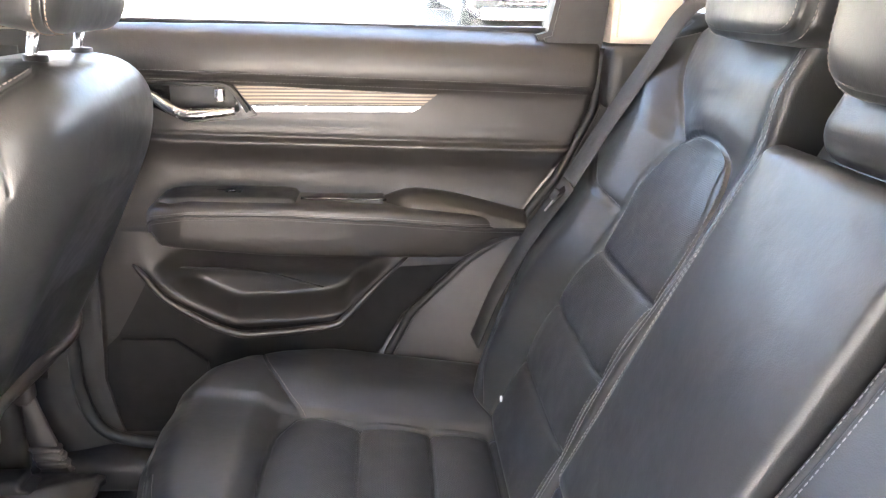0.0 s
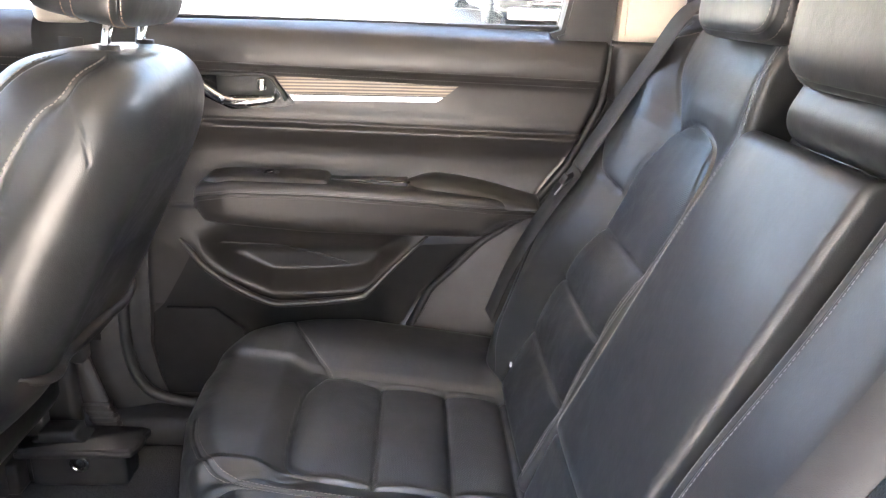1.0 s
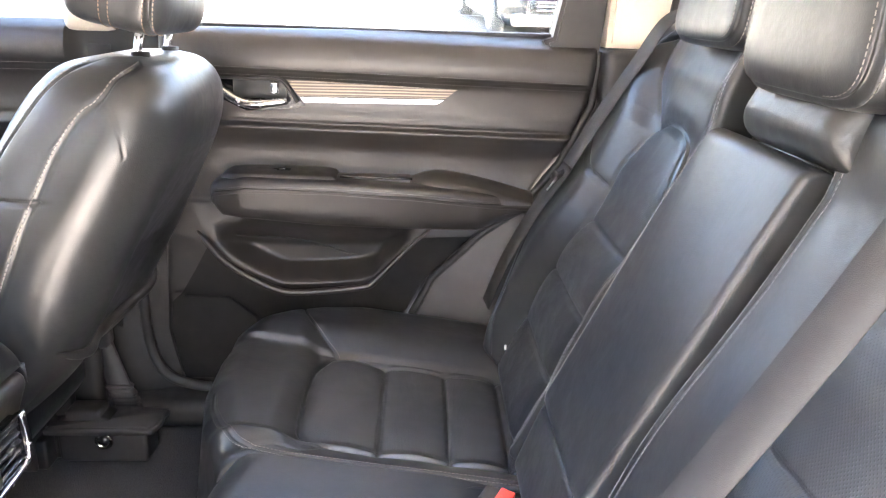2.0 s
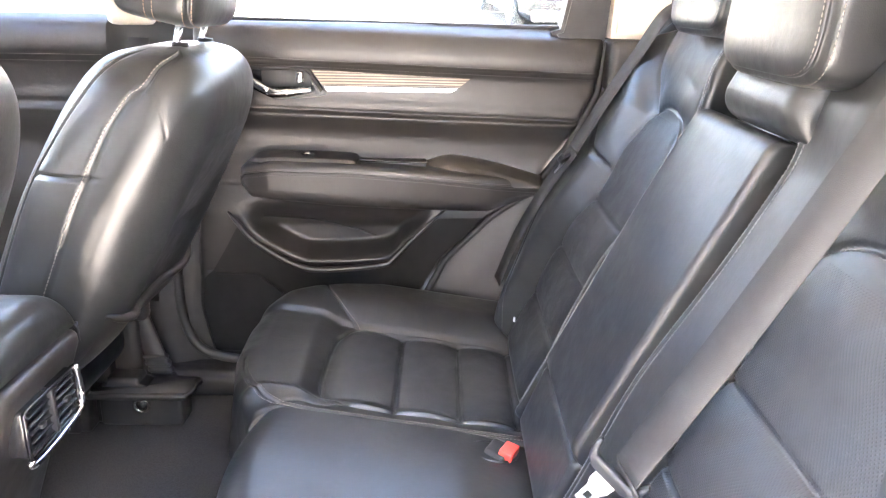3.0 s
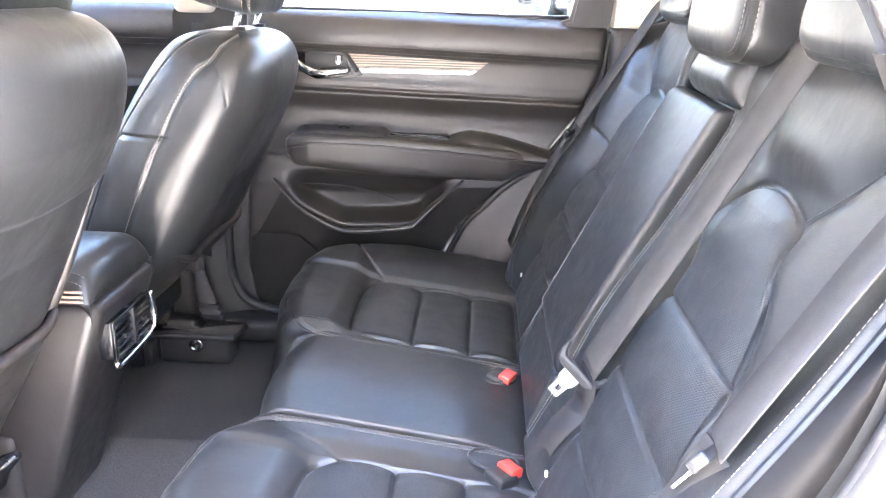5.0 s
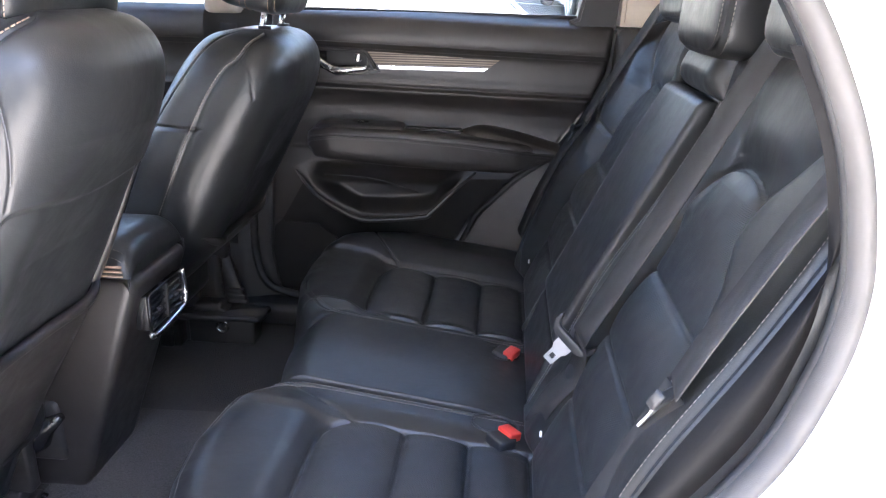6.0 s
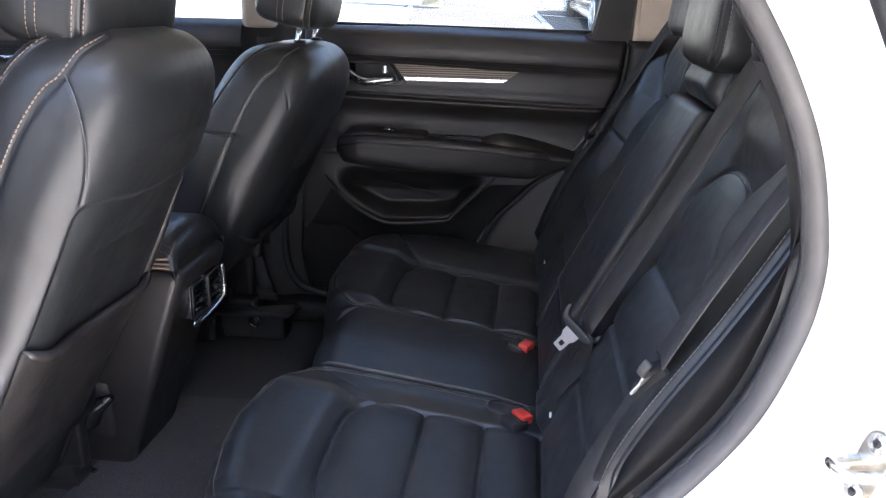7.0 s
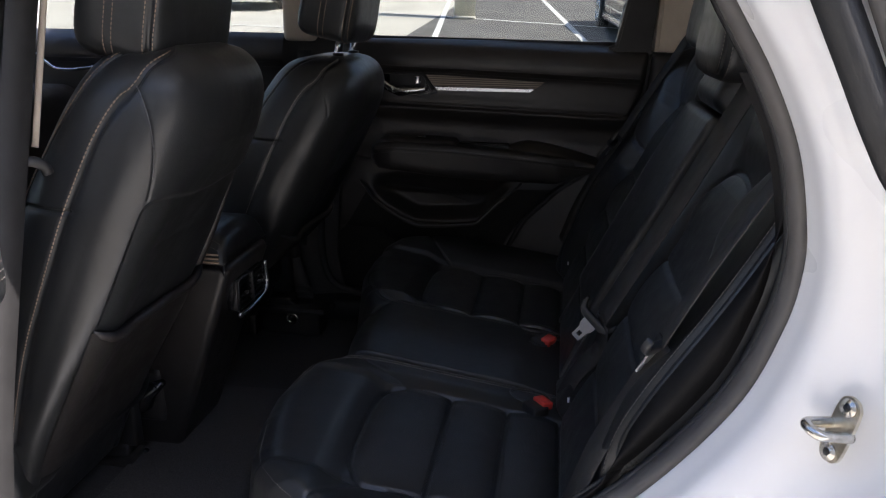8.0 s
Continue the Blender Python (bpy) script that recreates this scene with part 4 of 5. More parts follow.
def sheet(nx, nz, z0, z1, back_y):
    zz = np.linspace(z0, z1, nz)
    t = np.linspace(0, 1, nx)
    t = t - 0.6 * np.sin(2 * np.pi * t) / (2 * np.pi)
    X = XL(zz)[None] + (XR(zz) - XL(zz))[None] * t[:, None]
    Zg = np.repeat(zz[None], nx, 0)
    top = door_in(X, Zg)
    verts = list(top.reshape(-1, 3))
    n = len(verts)
    rim = [(0, j) for j in range(nz)] + [(i, nz - 1) for i in range(1, nx)] + [(nx - 1, j) for j in range(nz - 2, -1, -1)] + [(i, 0) for i in range(nx - 2, 0, -1)]
    verts += [(top[i, j][0], back_y, top[i, j][2]) for i, j in rim]
    k = len(rim)
    faces = quads(nx, nz)
    for i in range(k):
        a0, a1 = (rim[m][0] * nz + rim[m][1] for m in (i, (i + 1) % k))
        faces.append((a0, a1, n + (i + 1) % k, n + i))
    faces.append(tuple(range(n, n + k)))
    return verts, faces


part("inner_panel", sheet(170, 230, 0.41, 1.238, 0.80), SOFT, door)
# Darker sheet below the pocket lip stands for the shade low on the door.
LOWER = lookup([(-0.53, 0.600), (-0.475, 0.650), (-0.435, 0.715), (-0.405, 0.768), (-0.366, 0.735), (-0.265, 0.676), (-0.222, 0.666), (-0.057, 0.679), (0.0, 0.730), (0.075, 0.795), (0.2, 0.800)])
lx = np.linspace(-0.515, 0.19, 120)
LX, LZ = np.meshgrid(lx, np.linspace(0, 1, 40), indexing="ij")
LZ = 0.425 + LZ * (LOWER(LX) - 0.425)
LX = np.clip(LX, XL(LZ) + 0.014, XR(LZ) - 0.012)
part("lower_panel", (list(door_in(LX, LZ, 0.0016).reshape(-1, 3)), quads(120, 40)), HARD_SHADE, door, "hard black plastic lower door panel, darkened for shade")
shoulder = [(x, 1.153 - 0.030 * (x + 0.03)) for x in np.linspace(-0.46, 0.42, 60)]
part("stitching", join(stitches(door_in, shoulder), stitches(door_in, [(x, z - 0.016) for x, z in shoulder])), THREAD_DARK, door, "dark grey stitching along the shoulder", kind="stuff")
# armrest
ax = np.linspace(-0.385, 0.315, 90)
ATOP = lookup([(-0.385, 0.915), (-0.365, 0.932), (-0.30, 0.942), (-0.12, 0.938), (0.04, 0.928), (0.315, 0.898)])
ABOT = lookup([(-0.385, 0.880), (-0.355, 0.852), (-0.15, 0.834), (0.19, 0.822), (0.315, 0.860)])
ADEEP = lookup([(-0.385, 0.040), (-0.378, 0.070), (-0.36, 0.090), (-0.31, 0.100), (0.0, 0.096), (0.2, 0.076), (0.315, 0.035)])
rest = []
for x in ax:
    zt, zb, dp = float(ATOP(x)), float(ABOT(x)), float(ADEEP(x))
    front_z = zt - 0.008
    outline = spline([(0.0, zt), (dp * 0.55, zt - 0.002), (dp * 0.90, zt - 0.005), (dp, front_z - 0.010), (dp * 0.99, front_z - 0.035), (dp * 0.93, zb + 0.014), (dp * 0.72, zb), (0.0, zb + 0.004)], 5)
    rest.append([(x, 0.745 - d, z) for d, z in outline])
nr = len(rest[0])
arm_data = ([p for ring in rest for p in ring], quads(len(ax), nr) + [tuple(range(nr)), tuple(range((len(ax) - 1) * nr, len(ax) * nr))])
armrest = part("armrest", arm_data, SOFT, door, "padded black armrest")
edge_line = np.array([rest[i][15] for i in range(len(ax))])
low_line = np.array([rest[i][18] for i in range(len(ax))])


def along(line, dy=0.0, dz=0.0):
    run = np.r_[0, np.cumsum(np.linalg.norm(np.diff(line, axis=0), axis=1))]
    at = lambda u, v, lift: np.stack([np.interp(u, run, line[:, k]) for k in range(3)], -1) + np.array([0, dy - lift, dz])  # noqa: E731
    return stitches(at, np.stack([run, 0 * run], 1), 0.006, 0.004, 0.001)


part("stitching", join(along(edge_line), along(low_line)), THREAD_DARK, armrest, "dark grey seam stitching", kind="stuff")
part("seam_cord", tube((edge_line + low_line) / 2 + np.array([0, -0.0005, 0]), 0.0022, 6), BLACK_RUBBER, armrest)
ridge = smooth_lookup([(-0.36, 0.936), (-0.34, 0.947), (-0.28, 0.951), (-0.16, 0.949), (-0.118, 0.945), (-0.108, 0.930)])
island = []
for x in np.linspace(-0.36, -0.108, 40):
    top, back_in = float(ridge(x)), 0.664 + 0.022 * float(smooth01(np.array((-0.325 - x) / 0.035)))
    island.append([(x, y, z) for y, z in ((0.745, 0.915), (0.745, top - 0.001), (0.738, top), (back_in + 0.010, top - 0.004), (back_in + 0.002, top - 0.008), (back_in, top - 0.016), (back_in, 0.915))])
switch_plate = part("switch_plate", ([p for r in island for p in r], quads(40, 7) + [tuple(range(7)), tuple(range(39 * 7, 40 * 7))]), PLASTIC, armrest, "black plastic window switch plate")
part("switch_bed", moved(box((-0.024, -0.012, -0.003), (0.024, 0.012, 0.0006), 0.002), pose(-0.235, 0.700, 0.9478, 6, 0, 0)), PIANO, switch_plate, "gloss black switch bed")
part("window_switch", moved(box((-0.009, -0.008, -0.002), (0.009, 0.008, 0.004), 0.0025), pose(-0.231, 0.700, 0.9485, 6, -8, 0)), PIANO, switch_plate, "window switch with chrome tip")
part("switch_tip", moved(box((-0.006, -0.001, -0.001), (0.006, 0.002, 0.002), 0.001), pose(-0.228, 0.692, 0.9500, 6, -8, 0)), CHROME, switch_plate, "small chrome switch tip")
part("pull_cup", box((-0.104, 0.690, 0.905), (0.045, 0.742, 0.9355), 0.003, 2), TRIM_GREY, armrest, "grey pull-cup lining")
part("pull_cup_rim", tube(spline([(-0.105, 0.690, 0.9375), (-0.03, 0.686, 0.937), (0.05, 0.690, 0.9345)], 8), 0.0025, 6), PIANO, armrest)
wedge = smooth_lookup([(0.02, 0.924), (0.045, 0.932), (0.085, 0.945), (0.12, 0.946), (0.20, 0.932), (0.315, 0.902)])
spine = []
for x in np.linspace(0.02, 0.315, 40):
    top = float(wedge(x))
    spine.append([(x, y, z) for y, z in ((0.745, 0.88), (0.745, top), (0.722, top - 0.001), (0.706, top - 0.006), (0.694, top - 0.016), (0.684, min(top - 0.02, 0.918)), (0.684, 0.88))])
part("armrest_spine", ([p for r in spine for p in r], quads(40, 7) + [tuple(range(7)), tuple(range(39 * 7, 40 * 7))]), SOFT, armrest, "raised rear end of the armrest")
# pocket lip
lip = spline([(-0.425, 0.715, 0.802), (-0.40, 0.700, 0.780), (-0.366, 0.690, 0.744), (-0.31, 0.682, 0.708), (-0.255, 0.678, 0.682), (-0.20, 0.676, 0.674), (-0.06, 0.678, 0.688), (-0.03, 0.680, 0.705), (0.02, 0.690, 0.755), (0.088, 0.712, 0.815)], 7)
part("pocket_lip", tube(lip, np.interp(np.linspace(0, 1, len(lip)), [0, 0.1, 0.4, 0.8, 1], [0.003, 0.006, 0.0075, 0.007, 0.003]), 12, up=(0, 1, 0)), SOFT, door, "smooth black pocket lip")
inner_line = spline([(-0.365, 0.742, 0.787), (-0.204, 0.742, 0.777), (-0.076, 0.742, 0.742)], 8)
part("pocket_liner", tube(inner_line, 0.0022, 6, up=(0, 1, 0)), PLASTIC, door)
def plate_on_door(outline, y_in, y_out, bevel=0.002):
    """A flat plate with the outline (x, z), standing out from y_out to y_in."""
    bm = bmesh.new()
    f = bm.faces.new([bm.verts.new((x, y_out, z)) for x, z in outline])
    e = bmesh.ops.extrude_face_region(bm, geom=[f])
    for v in [g for g in e["geom"] if isinstance(g, bmesh.types.BMVert)]:
        v.co.y = y_in
    if bevel:
        bmesh.ops.bevel(bm, geom=[q for q in bm.edges if abs(q.verts[0].co.y - y_in) < 1e-6 and abs(q.verts[1].co.y - y_in) < 1e-6], offset=bevel, segments=2, affect="EDGES")
    return bm


part("speaker_cover", plate_on_door([(-0.470, 0.644), (-0.368, 0.642), (-0.308, 0.592), (-0.300, 0.47), (-0.44, 0.462), (-0.488, 0.536)], 0.7215, 0.74, 0.002), HARD_SHADE, door, "black plastic speaker cover", smooth=False)
part("wood_trim", plate_on_door([(-0.214, 1.137), (0.142, 1.122), (0.118, 1.103), (-0.190, 1.103)], 0.709, 0.74), WOOD, door, "striped dark wood trim strip", smooth=False)
part("metal_strip", plate_on_door([(-0.186, 1.1005), (0.114, 1.1005), (0.099, 1.0915), (-0.179, 1.0905)], 0.707, 0.74), CHROME, door, "bright satin metal strip", smooth=False)
part("trim_surround", plate_on_door([(-0.375, 1.145), (-0.222, 1.142), (-0.178, 1.083), (-0.20, 1.076), (-0.30, 1.070), (-0.375, 1.105)], 0.712, 0.74), PIANO, door, "gloss black handle surround", smooth=False)
part("handle_bezel", tube(spline([(-0.372, 0.706, 1.140), (-0.29, 0.706, 1.139), (-0.228, 0.706, 1.137), (-0.205, 0.706, 1.112), (-0.192, 0.706, 1.090)], 6), 0.004, 8, up=(0, 1, 0)), PLASTIC, door)
part("handle_cup", box((-0.325, 0.7105, 1.098), (-0.215, 0.7135, 1.136), 0.001), BLACK_RUBBER, door, "black door handle recess")
pull_path = spline([(-0.375, 0.700, 1.132), (-0.350, 0.696, 1.118), (-0.320, 0.692, 1.098), (-0.290, 0.690, 1.088), (-0.25, 0.690, 1.090), (-0.212, 0.694, 1.094)], 7)
handle = part("door_handle", tube(pull_path, np.interp(np.linspace(0, 1, len(pull_path)), [0, 0.3, 0.7, 1], [0.008, 0.0125, 0.0125, 0.009]), 12, up=(0, 1, 0), flat=0.8), CHROME, door, "satin chrome inner door handle")
part("lock_tab", box((-0.246, 0.696, 1.108), (-0.230, 0.712, 1.132), 0.004), CHROME, handle, "small chrome lock tab")
part("sill_seal", tube([(x, 0.752, 1.240 - 0.012 * (x + 0.38)) for x in np.linspace(-0.46, 0.33, 20)], 0.006, 8), BLACK_RUBBER, door, "black window sill seal")
# window frame corner and pillar trim
part("corner_trim", plate_on_door([(0.318, 1.226), (0.338, 1.232), (0.375, 1.42), (0.41, 1.58), (0.46, 1.58), (0.443, 1.30), (0.437, 1.205), (0.33, 1.205)], 0.712, 0.79, 0.008), PLASTIC, door, "dark grey window corner trim", smooth=False)
pane = part("window_pane", box((-0.47, 0.768, 1.22), (0.36, 0.772, 1.60), 0), TINTED, door, "clear side window glass", smooth=False)
pane.visible_shadow = False

# far front door
fdoor = thing("car_door", (-1.0, 0.72, 0.45), "closed front car door with dark upper trim", "car door", "far side doors")
fp = []
for x in np.linspace(-1.60, -0.655, 30):
    fp.append([(x, 0.748 - float(PROFILE(z - 0.012)), z) for z in np.linspace(0.42, 1.248, 90)])
part("inner_panel", ([p for c in fp for p in c], quads(30, 90)), SOFT, fdoor)
part("stitching", join(*[stitches(lambda u, v, lift=0.0: np.stack([u, 0.748 - PROFILE(v - 0.012) - lift, v], -1), [(x, z) for x in np.linspace(-1.5, -0.67, 30)]) for z in (1.162, 1.147)]), THREAD, fdoor, "dark grey stitching along the shoulder", kind="stuff")
fh = spline([(-1.485, 0.700, 1.172), (-1.455, 0.690, 1.150), (-1.42, 0.684, 1.130), (-1.38, 0.684, 1.124), (-1.33, 0.690, 1.128), (-1.28, 0.698, 1.136)], 6)
part("door_handle", tube(fh, 0.009, 10, up=(0, 1, 0), flat=0.6), CHROME, fdoor, "satin chrome inner door handle")
pane = part("window_pane", box((-1.5, 0.768, 1.235), (-0.64, 0.772, 1.60), 0), TINTED, fdoor, "clear side window glass", smooth=False)
pane.visible_shadow = False

# ---- far side: pillars, sill, wheel-arch trim ----
side = thing("side_trim", (0.2, 0.72, 0.40), "dark plastic side trim round the rear door opening", "car trim", kind="structure")
side.name = "trim"
xs = np.linspace(0, 1, 40)
zz = np.linspace(0.38, 1.205, 60)
arch = []
for t in xs:
    arch.append([])
    for z in zz:
        x0 = float(XR(z)) + 0.012
        x = x0 + (0.62 - x0) * t
        bow = 0.035 * math.sin(min(1.0, t * 1.6) * math.pi / 2) * float(smooth01(np.array((0.95 - z) / 0.3)))
        arch[-1].append((x, 0.728 - bow, z))
low = sum(z < 0.985 for z in zz)
part("wheel_arch_trim", ([p for c in arch for p in c[:low]], quads(40, low)), TRIM_GREY, side, "dark grey plastic wheel-arch trim")
part("quarter_trim", ([p for c in arch for p in c[low - 1:]], quads(40, 61 - low)), BLACK_RUBBER, side, "black trim above the wheel arch")
seal_path = [(float(XR(z)) + 0.006, 0.726, z) for z in np.linspace(0.42, 1.205, 60)]
part("door_seal", tube(seal_path, 0.008, 8, up=(0, 1, 0)), BLACK_RUBBER, side, "black rubber door seal")
part("seal_bead", tube([(x + 0.010, y - 0.005, z) for x, y, z in seal_path[10:]], 0.0016, 6, up=(0, 1, 0)), TRIM_GREY, side)
ring = [(-0.545, 1.0), (-0.548, 0.80), (-0.560, 0.62), (-0.555, 0.52), (-0.530, 0.455), (-0.48, 0.425), (-0.38, 0.412), (-0.1, 0.408), (0.02, 0.41)]
ring = spline([(x, 0.715, z) for x, z in ring], 7)
part("opening_seal", tube(ring, 0.012, 10, up=(0, 1, 0)), BLACK_RUBBER, side, "black rubber opening seal")
part("sill_cover", box((-1.60, 0.655, 0.335), (0.22, 0.755, 0.402), 0.025, 4), PLASTIC, side, "black plastic door sill cover")
pz_rows = np.linspace(0.40, 1.24, 50)
cover = [[(-0.72 + (float(XL(z)) - 0.004 + 0.72) * t, 0.735 - 0.028 * float(smooth01(np.array((0.85 - z) / 0.4))) * math.sin(math.pi * min(1.0, t * 1.1)), z) for z in pz_rows] for t in np.linspace(0, 1, 16)]
cover.append([(float(XL(z)) + 0.05, 0.785, z) for z in pz_rows])
lower = ([p for c in cover for p in c], quads(17, 50))
part("pillar_cover", lower, PLASTIC, side, "black plastic lower pillar cover")
part("pillar_cover", box((-0.655, 0.70, 1.225), (-0.555, 0.79, 1.62), 0.02, 3), BEIGE, side, "beige upper pillar cover")
part("quarter_cover", plate_on_door([(0.445, 1.215), (0.585, 1.213), (0.565, 1.26), (0.575, 1.33), (0.62, 1.45), (0.70, 1.62), (0.40, 1.62), (0.452, 1.45)], 0.690, 0.80, 0.01), BEIGE, side, "beige rear quarter pillar cover", smooth=False)
part("parcel_shelf_side", box((0.44, 0.66, 1.10), (0.80, 0.79, 1.212), 0.02, 3), PLASTIC, side)
part("quarter_frame", tube(spline([(0.60, 0.70, 1.235), (0.585, 0.70, 1.30), (0.62, 0.70, 1.42), (0.70, 0.70, 1.56)], 6), 0.014, 8, up=(0, 1, 0)), BLACK_RUBBER, side)
part("cargo_wall", box((0.60, 0.66, 0.45), (1.45, 0.74, 1.20), 0.02, 3), TRIM_GREY, side, "dark grey cargo side wall")
part("cargo_floor", box((0.45, -0.66, 0.40), (1.50, 0.66, 0.62), 0.01), CARPET, side, "dark carpeted cargo floor")
part("rear_window", box((1.43, -0.62, 1.12), (1.44, 0.62, 1.60), 0), PRIVACY, side, "dark tinted rear window", smooth=False)
part("tailgate_trim", box((1.40, -0.62, 0.62), (1.48, 0.62, 1.12), 0.02, 3), TRIM_GREY, side, "dark grey tailgate trim")
part("roof_rail", box((-1.2, 0.58, 1.54), (1.5, 0.74, 1.63), 0.03, 4), BEIGE, side, "beige roof edge trim")

part("inner_body", box((0.0, 0.800, 0.40), (0.62, 0.815, 1.215), 0.002), BLACK_RUBBER, side, "black inner body behind the trim")
part("inner_sill", box((-1.60, 0.804, 0.28), (-0.002, 0.818, 0.47), 0.002), BLACK_RUBBER, side, "black inner sill behind the door")
# front end of the cabin
# Windscreen out of view; its dark glass dims the light from ahead.
glass_rows = [[(x, y, z) for y in np.linspace(-0.62, 0.62, 9)] for x, z in ((-1.08, 1.63), (-1.30, 1.46), (-1.52, 1.26), (-1.70, 1.06))]
shield_verts = [(x - 0.10 * (1 - (y / 0.62) ** 2), y, z) for row in glass_rows for x, y, z in row]
part("windscreen", (shield_verts + [(x + 0.004, y, z - 0.004) for x, y, z in shield_verts], quads(4, 9) + [tuple(i + 36 for i in f) for f in quads(4, 9)]), SHADED, side, "unseen windscreen, darkened to cut light from the front")

part("dashboard", box((-1.65, -0.70, 0.60), (-1.35, 0.72, 1.08), 0.06, 4), PLASTIC, side, "dark soft dashboard")
tagged(part("bulkhead", box((-1.75, -0.74, 0.25), (-1.66, 0.76, 1.05), 0.01), PLASTIC), "dark front bulkhead of the cabin", "bulkhead", kind="structure")

# far-side belt anchor at the pillar foot
foot = thing("belt_anchor", (-0.62, 0.66, FLOOR + 0.03), "front seat belt's lower end with a ridged plastic boot", "seat belt")
part("cap", box((-0.672, 0.636, 0.546), (-0.618, 0.680, 0.606), 0.017, 3), TRIM_GREY, foot)
part("webbing", ribbon(spline([(-0.646, 0.660, 0.575), (-0.638, 0.658, 0.54), (-0.626, 0.655, 0.50), (-0.607, 0.652, 0.44)], 6), 0.046, 0.012, (1, 0, 0)), TRIM_GREY, foot)
part("webbing", ribbon(spline([(-0.628, 0.695, 0.58), (-0.612, 0.702, 0.75), (-0.595, 0.704, 1.0), (-0.588, 0.704, 1.20)], 6), 0.046, 0.003, (1, 0, 0)), WEBBING, foot)
boot = []
for k in range(33):
    t = k / 32
    swell = 1 + 0.13 * (math.sin(t * 6 * 2 * math.pi) > 0)
    c = Vector((-0.612, 0.652, 0.455)).lerp(Vector((-0.580, 0.645, 0.356)), t)
    boot += [tuple(c + Vector((0.027 * swell * math.copysign(abs(math.cos(a)) ** 0.5, math.cos(a)), 0.012 * swell * math.copysign(abs(math.sin(a)) ** 0.5, math.sin(a)), 0))) for a in np.linspace(0, 2 * math.pi, 16, endpoint=False)]
part("boot", (boot, quads(33, 16, False, True) + [tuple(range(16)), tuple(range(32 * 16, 33 * 16))]), TRIM_GREY, foot, "ridged black plastic boot", smooth=False)
# seat rail end with a lashing ring
rail = thing("rail_bracket", (-0.61, 0.56, FLOOR), "black plastic seat rail bracket with a lashing ring", "bracket")
part("body", box((-0.705, 0.530, FLOOR), (-0.515, 0.60, 0.412), 0.010, 3), PLASTIC, rail)
tongue = [(-0.715, 0.600), (-0.500, 0.600), (-0.487, 0.575), (-0.484, 0.545), (-0.492, 0.518), (-0.515, 0.508), (-0.70, 0.505), (-0.715, 0.52)]
fb = bmesh.new()
ff = fb.faces.new([fb.verts.new((x, y, 0.412)) for x, y in spline(tongue, 4, True)])
for v in [g for g in bmesh.ops.extrude_face_region(fb, geom=[ff])["geom"] if isinstance(g, bmesh.types.BMVert)]:
    v.co.z += 0.016
bmesh.ops.bevel(fb, geom=[e for e in fb.edges if min(q.co.z for q in e.verts) > 0.42], offset=0.005, segments=3, affect="EDGES")
part("top_flange", fb, PLASTIC, rail)
part("block", box((-0.775, 0.49, FLOOR), (-0.735, 0.56, 0.425), 0.008, 3), PLASTIC, rail)
part("upright", box((-0.745, 0.50, FLOOR), (-0.715, 0.56, 0.400), 0.006, 2), PLASTIC, rail)
circle = [(-0.600 + 0.016 * math.cos(a), 0.519, 0.392 + 0.016 * math.sin(a)) for a in np.linspace(0, 2 * math.pi, 24, endpoint=False)]
part("ring", tube(circle, 0.0045, 8, up=(0, 1, 0), closed=True), STEEL, rail, "dull steel lashing ring")
part("ring_eye", tube([(-0.600, 0.532, 0.392), (-0.600, 0.520, 0.392)], 0.007, 12), BLACK_RUBBER, rail)
hump = box((-0.70, 0.535, 0.424), (-0.59, 0.590, 0.452), 0.012, 3)
for v in hump.verts:
    if v.co.z > 0.435:
        v.co.x = -0.65 + (v.co.x + 0.65) * 0.70
part("hump", hump, PLASTIC, rail)

# floor mat
mat_pad = Pad((0, 0, FLOOR), YA, (1, 0, 0), (0, 0, 1), (-0.72, -0.24), lambda x: -0.62 + 0 * x, lambda x: 0.17 + 0 * x, lambda y, x: 0.010 + 0.003 * np.sin(y * 23) * np.sin(x * 17), (0.008, 0.008, 0.008, 0.008), 0.0)
tagged(part("floor_mat", mat_pad.mesh(50, 60), MAT_PILE), "dark grey textile floor mat", "floor mat")

# ---- seat belts ----


